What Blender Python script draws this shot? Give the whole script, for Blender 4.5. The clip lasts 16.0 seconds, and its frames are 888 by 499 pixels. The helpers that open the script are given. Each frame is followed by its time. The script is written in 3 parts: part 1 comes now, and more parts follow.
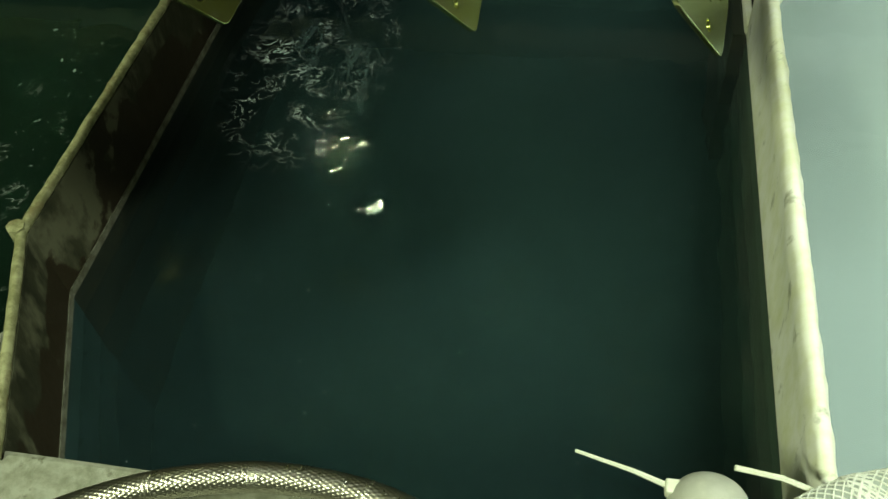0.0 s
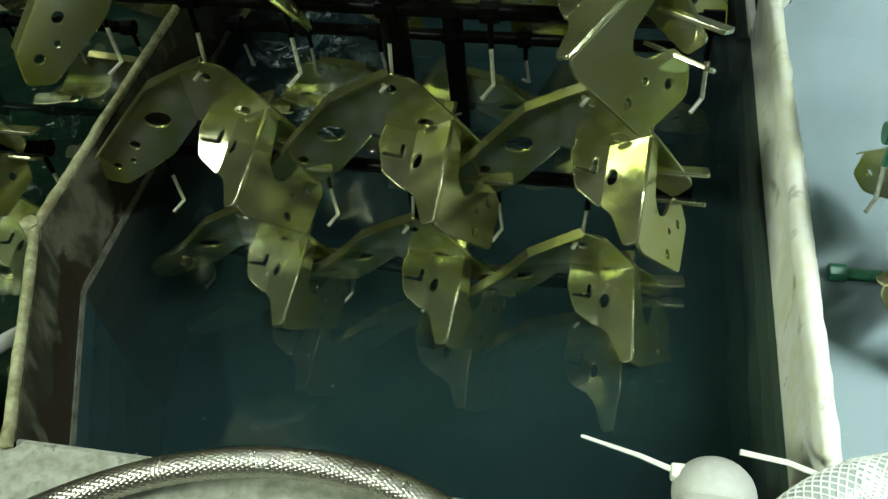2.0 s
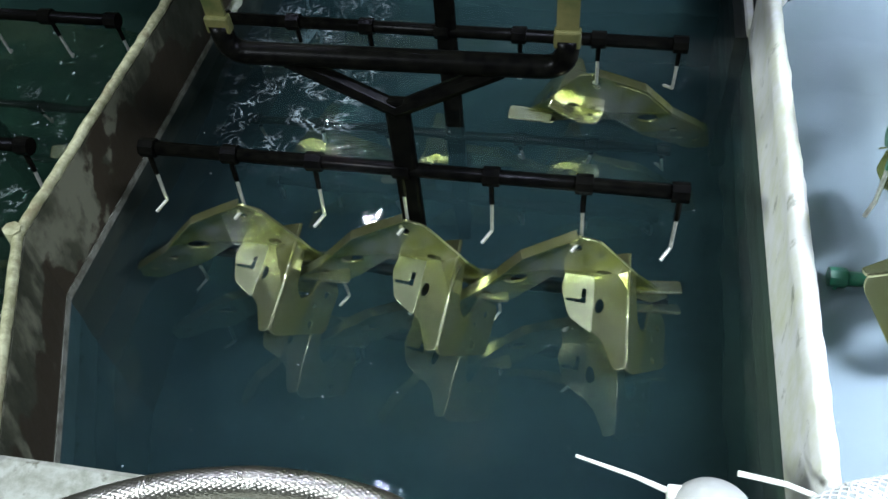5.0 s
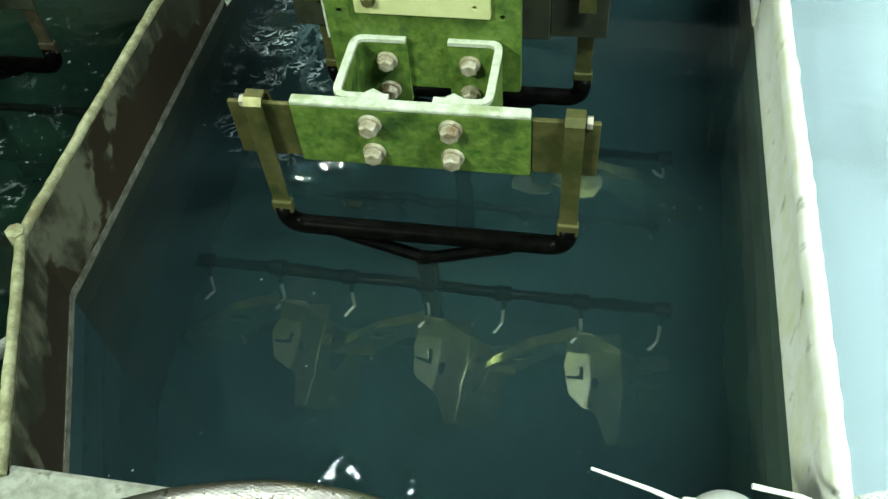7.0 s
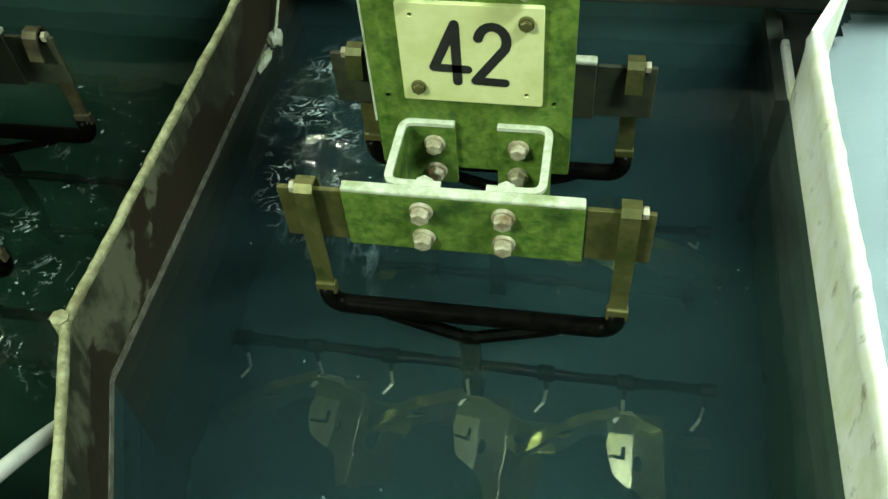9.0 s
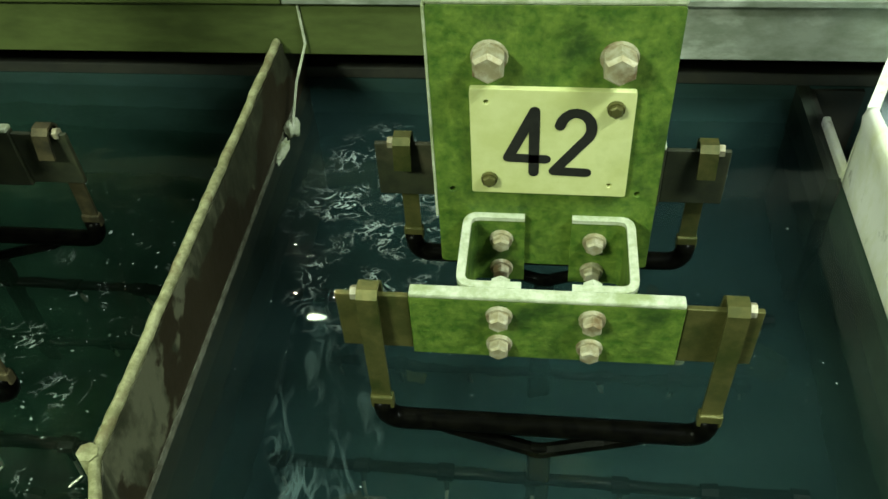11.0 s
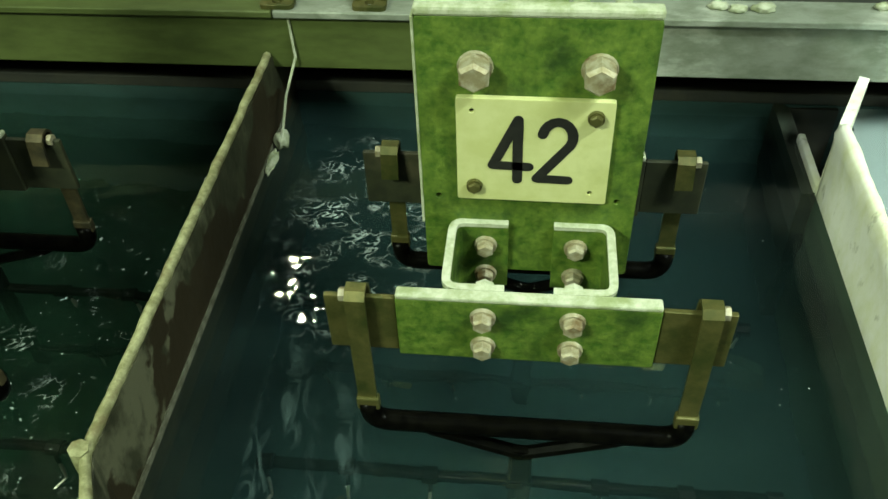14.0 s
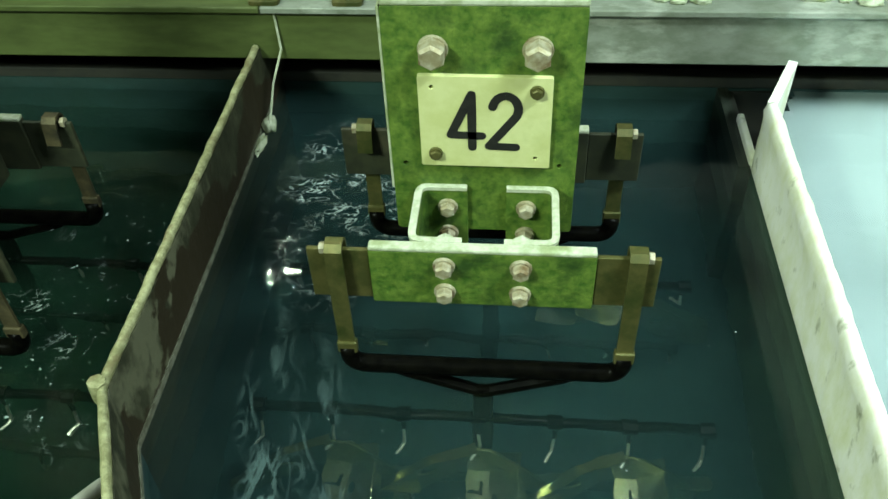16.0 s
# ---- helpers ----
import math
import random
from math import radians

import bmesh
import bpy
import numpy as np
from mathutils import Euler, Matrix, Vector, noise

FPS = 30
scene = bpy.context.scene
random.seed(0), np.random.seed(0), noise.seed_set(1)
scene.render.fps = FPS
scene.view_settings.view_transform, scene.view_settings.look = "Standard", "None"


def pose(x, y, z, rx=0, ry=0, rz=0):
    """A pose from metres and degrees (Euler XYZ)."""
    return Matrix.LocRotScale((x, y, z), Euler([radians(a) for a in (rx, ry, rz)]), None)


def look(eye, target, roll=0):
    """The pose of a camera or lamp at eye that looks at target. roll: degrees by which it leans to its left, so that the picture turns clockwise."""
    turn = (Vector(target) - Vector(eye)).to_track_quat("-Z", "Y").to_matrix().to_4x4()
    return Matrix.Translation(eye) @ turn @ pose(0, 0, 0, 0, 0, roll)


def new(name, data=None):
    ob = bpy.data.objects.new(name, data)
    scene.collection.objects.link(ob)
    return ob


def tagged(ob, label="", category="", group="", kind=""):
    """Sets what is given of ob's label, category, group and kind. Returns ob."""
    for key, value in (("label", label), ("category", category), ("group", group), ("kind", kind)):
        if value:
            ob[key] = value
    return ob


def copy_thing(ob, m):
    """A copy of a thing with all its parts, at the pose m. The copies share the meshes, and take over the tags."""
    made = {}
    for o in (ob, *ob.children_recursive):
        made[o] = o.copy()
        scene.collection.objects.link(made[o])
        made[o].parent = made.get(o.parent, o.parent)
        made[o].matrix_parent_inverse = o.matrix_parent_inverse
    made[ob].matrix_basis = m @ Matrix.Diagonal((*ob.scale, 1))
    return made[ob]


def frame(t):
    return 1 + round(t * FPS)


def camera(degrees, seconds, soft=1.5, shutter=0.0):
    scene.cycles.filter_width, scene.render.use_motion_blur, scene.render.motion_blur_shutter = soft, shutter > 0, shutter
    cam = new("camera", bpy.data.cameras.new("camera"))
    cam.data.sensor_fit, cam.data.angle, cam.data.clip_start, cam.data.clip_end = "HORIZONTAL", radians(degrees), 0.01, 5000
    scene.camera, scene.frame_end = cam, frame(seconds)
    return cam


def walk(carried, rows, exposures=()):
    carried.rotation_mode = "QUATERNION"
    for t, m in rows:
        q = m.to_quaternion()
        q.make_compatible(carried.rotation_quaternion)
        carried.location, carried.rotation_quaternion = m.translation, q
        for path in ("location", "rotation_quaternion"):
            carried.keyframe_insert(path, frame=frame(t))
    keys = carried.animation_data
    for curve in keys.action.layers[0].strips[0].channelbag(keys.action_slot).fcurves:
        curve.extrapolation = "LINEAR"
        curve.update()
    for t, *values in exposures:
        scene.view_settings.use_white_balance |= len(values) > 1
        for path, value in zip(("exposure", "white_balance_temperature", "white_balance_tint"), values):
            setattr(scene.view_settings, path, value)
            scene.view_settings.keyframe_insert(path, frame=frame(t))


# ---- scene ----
cam = camera(55.0, 16.0)
EXPOSURES = [(0, -0.65, 7000, 7), (1.0, -0.58, 6350, 9), (2.0, -0.37, 5900, 20), (4.0, -0.05, 5450, 36), (5.2, 0.05, 5300, 44), (7.3, 0.0, 5800, 15), (9.0, -0.08, 6000, 10), (10.2, -0.15, 6200, 8), (12.5, -0.28, 6600, 6), (14.5, -0.2, 6400, 6), (16, -0.05, 5900, 9)]
PATH = [
    (0, (0.154, 0.247, 0.773), (-0.182, 1.488, -0.758), -6.8),
    (0.5, (0.155, 0.238, 0.772), (-0.197, 1.494, -0.744), -7.2),
    (1, (0.149, 0.235, 0.772), (-0.195, 1.487, -0.748), -6.9),
    (1.5, (0.152, 0.227, 0.766), (-0.196, 1.491, -0.745), -7.0),
    (2, (0.158, 0.222, 0.764), (-0.199, 1.494, -0.738), -7.2),
    (2.5, (0.152, 0.23, 0.767), (-0.189, 1.488, -0.75), -6.8),
    (3, (0.155, 0.229, 0.762), (-0.194, 1.496, -0.745), -7.0),
    (3.5, (0.16, 0.23, 0.758), (-0.198, 1.505, -0.742), -7.2),
    (4, (0.149, 0.245, 0.767), (-0.177, 1.492, -0.762), -6.2),
    (4.5, (0.144, 0.257, 0.775), (-0.168, 1.484, -0.774), -5.9),
    (5, (0.155, 0.25, 0.765), (-0.186, 1.501, -0.757), -6.8),
    (7.3, (0.128, 0.292, 0.797), (-0.178, 1.475, -0.786), -6.4),
    (7.5, (0.126, 0.3, 0.815), (-0.191, 1.477, -0.771), -7.0),
    (8, (0.111, 0.278, 0.815), (-0.189, 1.525, -0.72), -5.9),
    (8.5, (0.107, 0.296, 0.824), (-0.2, 1.532, -0.718), -6.0),
    (9, (0.068, 0.318, 0.818), (-0.236, 1.573, -0.709), -5.6),
    (9.5, (-0.001, 0.361, 0.798), (-0.256, 1.664, -0.698), -5.0),
    (10, (-0.038, 0.38, 0.777), (-0.27, 1.734, -0.677), -4.5),
    (12.5, (-0.062, 0.373, 0.777), (-0.268, 1.793, -0.615), -3.5),
    (13, (-0.063, 0.369, 0.778), (-0.261, 1.799, -0.606), -3.1),
    (13.5, (-0.058, 0.363, 0.779), (-0.258, 1.796, -0.602), -2.9),
    (14, (-0.054, 0.35, 0.783), (-0.241, 1.789, -0.592), -2.5),
    (14.5, (-0.042, 0.338, 0.792), (-0.237, 1.769, -0.592), -2.8),
    (15, (-0.037, 0.313, 0.801), (-0.214, 1.748, -0.58), -2.4),
    (15.5, (-0.026, 0.273, 0.826), (-0.193, 1.706, -0.56), -2.4),
    (16, (-0.012, 0.227, 0.836), (-0.18, 1.671, -0.537), -2.7),
]
walk(cam, [(t, look(eye, target, roll)) for t, eye, target, roll in PATH], EXPOSURES)

# ---- light ----
world = bpy.data.worlds.new("hall_air")
world.use_nodes = True
world.node_tree.nodes["Background"].inputs[0].default_value = (0.5, 0.62, 0.55, 1)
world.node_tree.nodes["Background"].inputs[1].default_value = 0.0015
scene.world = world


def tube_lamp(name, place, aim, size, power, colour, spread=180):
    lamp = bpy.data.lights.new(name, "AREA")
    lamp.shape, lamp.size, lamp.size_y = "RECTANGLE", size[0], size[1]
    lamp.energy, lamp.color, lamp.spread = power, colour, math.radians(spread)
    ob = new(name, lamp)
    ob.matrix_world = look(place, aim)
    return ob


tube_lamp("tube_light_near", (-1.75, -0.95, 2.2), (0.1, 0.9, 0.0), (0.8, 0.12), 112, (0.86, 1.0, 0.70))
tube_lamp("tube_light_far", (-1.28, 3.5, 2.5), (-0.1, 0.9, 0.0), (0.15, 0.04), 10, (0.92, 1.0, 0.62))
tube_lamp("tube_light_middle", (-0.84, 1.36, 2.5), (-0.1, 0.9, 0.0), (0.6, 0.08), 15, (0.90, 1.0, 0.93))
# Added fill lamp, no known fixture; brightens the milky bath and right wall.
tube_lamp("fill_light_right", (1.5, 0.4, 2.4), (0.95, 0.9, 0.0), (1.2, 0.14), 40, (0.86, 1.0, 0.84), 85)


# ---- materials ----
def nodes_of(name):
    m = bpy.data.materials.new(name)
    m.use_nodes = True
    return m, m.node_tree.nodes, m.node_tree.links, m.node_tree.nodes["Principled BSDF"]


def surface(name, base, second, third=None, scale=30.0, rough=0.6, metal=0.0, bump=0.2, spread=(0.4, 0.62),
            third_scale=6.0, third_spread=(0.52, 0.66), distance=0.002, stretch=(1, 1, 1), rough_var=0.12, spec=0.5, detail=8):
    """Two colours mixed by fine noise, a third in larger patches, with relief."""
    m, n, l, bsdf = nodes_of(name)
    co = n.new("ShaderNodeTexCoord")
    mp = n.new("ShaderNodeMapping")
    mp.inputs["Scale"].default_value = stretch
    l.new(co.outputs["Object"], mp.inputs[0])
    fine = n.new("ShaderNodeTexNoise")
    fine.inputs["Scale"].default_value, fine.inputs["Detail"].default_value = scale, detail
    fine.inputs["Roughness"].default_value = 0.65
    l.new(mp.outputs[0], fine.inputs["Vector"])
    r1 = n.new("ShaderNodeMapRange")
    r1.inputs[1].default_value, r1.inputs[2].default_value = spread
    l.new(fine.outputs["Fac"], r1.inputs[0])
    mix = n.new("ShaderNodeMix")
    mix.data_type = "RGBA"
    mix.inputs[6].default_value, mix.inputs[7].default_value = (*base, 1), (*second, 1)
    l.new(r1.outputs[0], mix.inputs[0])
    out = mix.outputs[2]
    if third:
        big = n.new("ShaderNodeTexNoise")
        big.inputs["Scale"].default_value, big.inputs["Detail"].default_value = third_scale, 6
        big.inputs["Roughness"].default_value = 0.6
        l.new(mp.outputs[0], big.inputs["Vector"])
        r2 = n.new("ShaderNodeMapRange")
        r2.inputs[1].default_value, r2.inputs[2].default_value = third_spread
        l.new(big.outputs["Fac"], r2.inputs[0])
        mix2 = n.new("ShaderNodeMix")
        mix2.data_type = "RGBA"
        mix2.inputs[7].default_value = (*third, 1)
        l.new(r2.outputs[0], mix2.inputs[0])
        l.new(out, mix2.inputs[6])
        out = mix2.outputs[2]
    l.new(out, bsdf.inputs["Base Color"])
    rr = n.new("ShaderNodeMapRange")
    rr.inputs[3].default_value, rr.inputs[4].default_value = max(0.02, rough - rough_var), min(1, rough + rough_var)
    l.new(fine.outputs["Fac"], rr.inputs[0])
    l.new(rr.outputs[0], bsdf.inputs["Roughness"])
    bsdf.inputs["Metallic"].default_value = metal
    bsdf.inputs["Specular IOR Level"].default_value = spec
    bp = n.new("ShaderNodeBump")
    bp.inputs["Strength"].default_value, bp.inputs["Distance"].default_value = bump, distance
    l.new(fine.outputs["Fac"], bp.inputs["Height"])
    l.new(bp.outputs[0], bsdf.inputs["Normal"])
    return m


GREEN = surface("weathered_green_paint", (0.042, 0.104, 0.007), (0.155, 0.235, 0.031), (0.022, 0.058, 0.005), 95, 0.6, 0, 0.8, spread=(0.34, 0.70), third_scale=22, third_spread=(0.52, 0.70))
CRUST = surface("salt_crust", (0.54, 0.57, 0.44), (0.36, 0.40, 0.25), (0.27, 0.32, 0.15), 70, 0.85, 0, 0.9, third_scale=24)
IVORY = surface("ivory_plastic", (0.66, 0.68, 0.34), (0.58, 0.60, 0.26), (0.44, 0.47, 0.18), 25, 0.4, 0, 0.05, third_scale=9, third_spread=(0.58, 0.8))
BLACK_INK = surface("black_enamel", (0.012, 0.012, 0.012), (0.02, 0.02, 0.018), None, 200, 0.45, 0, 0.1)
BRONZE = surface("tarnished_brass", (0.135, 0.125, 0.040), (0.08, 0.085, 0.024), (0.05, 0.065, 0.015), 40, 0.42, 0.45, 0.3, third_scale=18)
BOLT = surface("crusted_bolt_steel", (0.32, 0.28, 0.16), (0.48, 0.45, 0.33), (0.18, 0.12, 0.05), 90, 0.55, 0.3, 0.5, third_scale=40)
PLASTISOL = surface("black_coating", (0.0010, 0.0010, 0.0009), (0.003, 0.003, 0.002), None, 60, 0.30, 0, 0.25, spec=0.04, rough_var=0.06)
GREEN_COAT = surface("green_coating", (0.01, 0.10, 0.05), (0.02, 0.16, 0.08), None, 60, 0.3, 0, 0.3)
ZINC = surface("yellow_passivated_zinc", (0.52, 0.53, 0.30), (0.38, 0.41, 0.09), (0.70, 0.70, 0.58), 11, 0.19, 0.94, 0.16, third_scale=9, detail=1.5, rough_var=0.06)
WIRE = surface("bare_hook_steel", (0.66, 0.66, 0.58), (0.45, 0.45, 0.36), None, 120, 0.4, 0.8, 0.2)
RUSTY = surface("rust_stained_steel", (0.046, 0.048, 0.024), (0.022, 0.024, 0.010), (0.125, 0.125, 0.075), 34, 0.65, 0.1, 0.9, third_scale=12, third_spread=(0.52, 0.60), stretch=(1, 1, 0.6))
RIM = surface("scaled_rim_steel", (0.20, 0.20, 0.09), (0.40, 0.40, 0.22), (0.15, 0.12, 0.05), 60, 0.7, 0.05, 0.8, third_scale=28)
WHITE_WALL = surface("encrusted_white_polypropylene", (0.84, 0.85, 0.76), (0.64, 0.67, 0.38), (0.26, 0.27, 0.16), 20, 0.6, 0, 0.9, spread=(0.42, 0.76), third_scale=34, third_spread=(0.60, 0.74), stretch=(1, 1, 0.6))
CONCRETE = surface("splashed_grey_flange", (0.32, 0.33, 0.26), (0.20, 0.21, 0.15), (0.10, 0.10, 0.06), 70, 0.8, 0, 0.7, third_scale=45, third_spread=(0.62, 0.70))
BRAID = surface("stainless_braid", (0.58, 0.56, 0.48), (0.44, 0.42, 0.35), None, 90, 0.30, 1.0, 0.1)
CLEAR_HOSE = surface("milky_reinforced_hose", (0.36, 0.40, 0.36), (0.30, 0.34, 0.30), None, 30, 0.3, 0, 0.1)
THREAD = surface("white_hose_thread", (0.78, 0.80, 0.74), (0.68, 0.70, 0.62), None, 60, 0.5, 0, 0.1)
NYLON = surface("natural_nylon", (0.70, 0.72, 0.60), (0.62, 0.64, 0.50), None, 60, 0.45, 0, 0.1)
PVC = surface("grey_pipe_plastic", (0.45, 0.46, 0.40), (0.38, 0.39, 0.32), (0.55, 0.56, 0.48), 40, 0.6, 0, 0.4, third_scale=20)
# Green rail paint, darkened further for the shadows on the left length.
RAIL = surface("shade_darkened_rail_paint", (0.11, 0.145, 0.040), (0.075, 0.10, 0.026), (0.17, 0.20, 0.08), 30, 0.5, 0.2, 0.3, third_scale=8, third_spread=(0.55, 0.7), stretch=(0.3, 1, 1))
BARE_RAIL = surface("scaled_rail_steel", (0.30, 0.33, 0.27), (0.20, 0.23, 0.17), (0.46, 0.49, 0.42), 34, 0.5, 0.25, 0.6, third_scale=14, third_spread=(0.54, 0.64), stretch=(0.5, 1, 1))
CEILING = surface("unseen_hall_ceiling", (0.32, 0.34, 0.28), (0.25, 0.27, 0.22), (0.20, 0.21, 0.17), 4, 0.9, 0, 0.3, third_scale=1.0)
DARK = surface("dark_steel_and_gaps", (0.02, 0.022, 0.018), (0.035, 0.035, 0.025), None, 20, 0.7, 0, 0.3)
HALL = surface("unseen_hall_wall", (0.19, 0.21, 0.17), (0.14, 0.16, 0.12), (0.10, 0.115, 0.09), 4, 0.9, 0, 0.3, third_scale=1.0)
FLOOR = surface("wet_concrete", (0.10, 0.10, 0.09), (0.06, 0.065, 0.055), (0.14, 0.14, 0.12), 8, 0.5, 0, 0.4, third_scale=2)

# Crossbar paint with the shade on rear and neighbouring bars put into its colour.
SHADED_PAINT = surface("shaded_bar_paint", (0.02, 0.024, 0.012), (0.035, 0.04, 0.018), (0.06, 0.055, 0.03), 40, 0.6, 0, 0.4, third_scale=16)
# Submerged steel; light lost in the murk is put into this dark colour.
SUBMERGED_DARK = surface("murk_dark_wall", (0.014, 0.020, 0.014), (0.024, 0.03, 0.018), None, 25, 0.6, 0, 0.3)
SCUM = surface("tide_scum", (0.17, 0.175, 0.13), (0.08, 0.08, 0.05), None, 70, 0.8, 0, 0.6)
# White wall below the liquid, the murk's darkening put into its colour.
INNER = surface("murk_dark_inner_wall", (0.030, 0.062, 0.040), (0.022, 0.048, 0.030), (0.045, 0.08, 0.045), 12, 0.6, 0, 0.3, third_scale=5, stretch=(1, 1, 0.3))
# Submerged wall with the murk's teal haze put into its colour.
MURK_TEAL = surface("murk_teal_wall", (0.026, 0.062, 0.062), (0.020, 0.050, 0.046), None, 10, 0.6, 0, 0.3)
# Clip brass of the left carrier, darkened because that carrier hangs in shade.
SHADED_BRASS = surface("shaded_brass", (0.07, 0.06, 0.03), (0.12, 0.10, 0.05), (0.03, 0.03, 0.02), 40, 0.55, 0.5, 0.3, third_scale=18)
FOAM = surface("grey_foam", (0.32, 0.37, 0.36), (0.22, 0.26, 0.26), None, 120, 0.5, 0, 0.2)


def liquid_skin(name, wave, fine):
    """The liquid's surface: it bends what lies below and mirrors what is above, with small ripples."""
    m, n, l, bsdf = nodes_of(name)
    n.remove(bsdf)
    clear, gloss, fr, mix = (n.new("ShaderNodeBsdfRefraction"), n.new("ShaderNodeBsdfGlossy"), n.new("ShaderNodeFresnel"), n.new("ShaderNodeMixShader"))
    clear.inputs[0].default_value = (0.92, 0.96, 0.95, 1)
    clear.inputs["Roughness"].default_value, clear.inputs["IOR"].default_value = 0.0, 1.33
    gloss.inputs["Roughness"].default_value = 0.008
    fr.inputs["IOR"].default_value = 1.34
    co, a, b, add, bp = (n.new("ShaderNodeTexCoord"), n.new("ShaderNodeTexNoise"), n.new("ShaderNodeTexNoise"), n.new("ShaderNodeMath"), n.new("ShaderNodeBump"))
    a.inputs["Scale"].default_value, a.inputs["Detail"].default_value = 17, 1.5
    b.inputs["Scale"].default_value, b.inputs["Detail"].default_value = 45, 1
    add.operation = "MULTIPLY_ADD"
    add.inputs[1].default_value = fine
    l.new(co.outputs["Object"], a.inputs["Vector"])
    l.new(co.outputs["Object"], b.inputs["Vector"])
    l.new(b.outputs["Fac"], add.inputs[0])
    l.new(a.outputs["Fac"], add.inputs[2])
    bp.inputs["Distance"].default_value, bp.inputs["Strength"].default_value = wave, 1.0
    l.new(add.outputs[0], bp.inputs["Height"])
    l.new(bp.outputs[0], gloss.inputs["Normal"])
    l.new(bp.outputs[0], clear.inputs["Normal"])
    l.new(bp.outputs[0], fr.inputs["Normal"])
    l.new(fr.outputs[0], mix.inputs[0])
    l.new(clear.outputs[0], mix.inputs[1])
    l.new(gloss.outputs[0], mix.inputs[2])
    l.new(mix.outputs[0], n["Material Output"].inputs[0])
    return m


def murk(name, colour, second, dense):
    m, n, l, bsdf = nodes_of(name)
    n.remove(bsdf)
    clear, body, mix, co, noi, ramp = (n.new("ShaderNodeBsdfTransparent"), n.new("ShaderNodeBsdfDiffuse"), n.new("ShaderNodeMixShader"),
                                       n.new("ShaderNodeTexCoord"), n.new("ShaderNodeTexNoise"), n.new("ShaderNodeMix"))
    noi.inputs["Scale"].default_value, noi.inputs["Detail"].default_value = 3, 3
    ramp.data_type = "RGBA"
    ramp.inputs[6].default_value, ramp.inputs[7].default_value = (*colour, 1), (*second, 1)
    l.new(co.outputs["Object"], noi.inputs["Vector"])
    l.new(noi.outputs["Fac"], ramp.inputs[0])
    l.new(ramp.outputs[2], body.inputs[0])
    mix.inputs[0].default_value = dense
    l.new(clear.outputs[0], mix.inputs[1])
    l.new(body.outputs[0], mix.inputs[2])
    l.new(mix.outputs[0], n["Material Output"].inputs[0])
    return m


def lacy_film(name, colour, scale, stretch, thread, cover, half):
    """A torn film of foam: fine threads inside drifting patches, clear between, thinning out to the sheet's edge."""
    m, n, l, bsdf = nodes_of(name)
    n.remove(bsdf)
    clear, body, mix = n.new("ShaderNodeBsdfTransparent"), n.new("ShaderNodeBsdfDiffuse"), n.new("ShaderNodeMixShader")
    body.inputs[0].default_value = (*colour, 1)
    co, mp = n.new("ShaderNodeTexCoord"), n.new("ShaderNodeMapping")
    mp.inputs["Scale"].default_value = stretch
    unit = n.new("ShaderNodeMapping")
    unit.inputs["Scale"].default_value = (1 / half[0], 1 / half[1], 1)
    l.new(co.outputs["Object"], unit.inputs[0])
    l.new(co.outputs["Object"], mp.inputs[0])
    lace, patch, edge = n.new("ShaderNodeTexNoise"), n.new("ShaderNodeTexNoise"), n.new("ShaderNodeTexGradient")
    lace.inputs["Scale"].default_value, lace.inputs["Detail"].default_value, lace.inputs["Distortion"].default_value = scale, 5, 1.2
    patch.inputs["Scale"].default_value, patch.inputs["Detail"].default_value = scale * 0.45, 4
    edge.gradient_type = "SPHERICAL"
    l.new(mp.outputs[0], lace.inputs["Vector"])
    l.new(mp.outputs[0], patch.inputs["Vector"])
    l.new(unit.outputs[0], edge.inputs["Vector"])
    off, mag, ridge, some, fade = (n.new("ShaderNodeMath"), n.new("ShaderNodeMath"), n.new("ShaderNodeMapRange"), n.new("ShaderNodeMapRange"), n.new("ShaderNodeMapRange"))
    off.operation, off.inputs[1].default_value = "SUBTRACT", 0.5
    mag.operation = "ABSOLUTE"
    ridge.inputs[1].default_value, ridge.inputs[2].default_value, ridge.inputs[3].default_value, ridge.inputs[4].default_value = thread * 0.3, thread, 1, 0
    some.inputs[1].default_value, some.inputs[2].default_value = cover, cover + 0.16
    fade.inputs[1].default_value, fade.inputs[2].default_value = 0.0, 0.5
    l.new(lace.outputs["Fac"], off.inputs[0])
    l.new(off.outputs[0], mag.inputs[0])
    l.new(mag.outputs[0], ridge.inputs[0])
    l.new(patch.outputs["Fac"], some.inputs[0])
    l.new(edge.outputs["Fac"], fade.inputs[0])
    a, b = n.new("ShaderNodeMath"), n.new("ShaderNodeMath")
    a.operation = b.operation = "MULTIPLY"
    l.new(ridge.outputs[0], a.inputs[0])
    l.new(some.outputs[0], a.inputs[1])
    l.new(a.outputs[0], b.inputs[0])
    l.new(fade.outputs[0], b.inputs[1])
    l.new(b.outputs[0], mix.inputs[0])
    l.new(clear.outputs[0], mix.inputs[1])
    l.new(body.outputs[0], mix.inputs[2])
    l.new(mix.outputs[0], n["Material Output"].inputs[0])
    return m


LACE_SIZE, STREAK_SIZE = (0.135, 0.23), (0.042, 0.25)
LACE = lacy_film("lacy_foam", (0.36, 0.43, 0.43), 38, (1, 1.1, 1), 0.034, 0.45, LACE_SIZE)
SPARSE_LACE = lacy_film("sparse_foam", (0.26, 0.32, 0.29), 34, (1, 0.9, 1), 0.028, 0.55, (0.15, 0.30))
STREAK = lacy_film("streaked_film", (0.05, 0.080, 0.080), 30, (1.5, 0.5, 1), 0.075, 0.46, STREAK_SIZE)
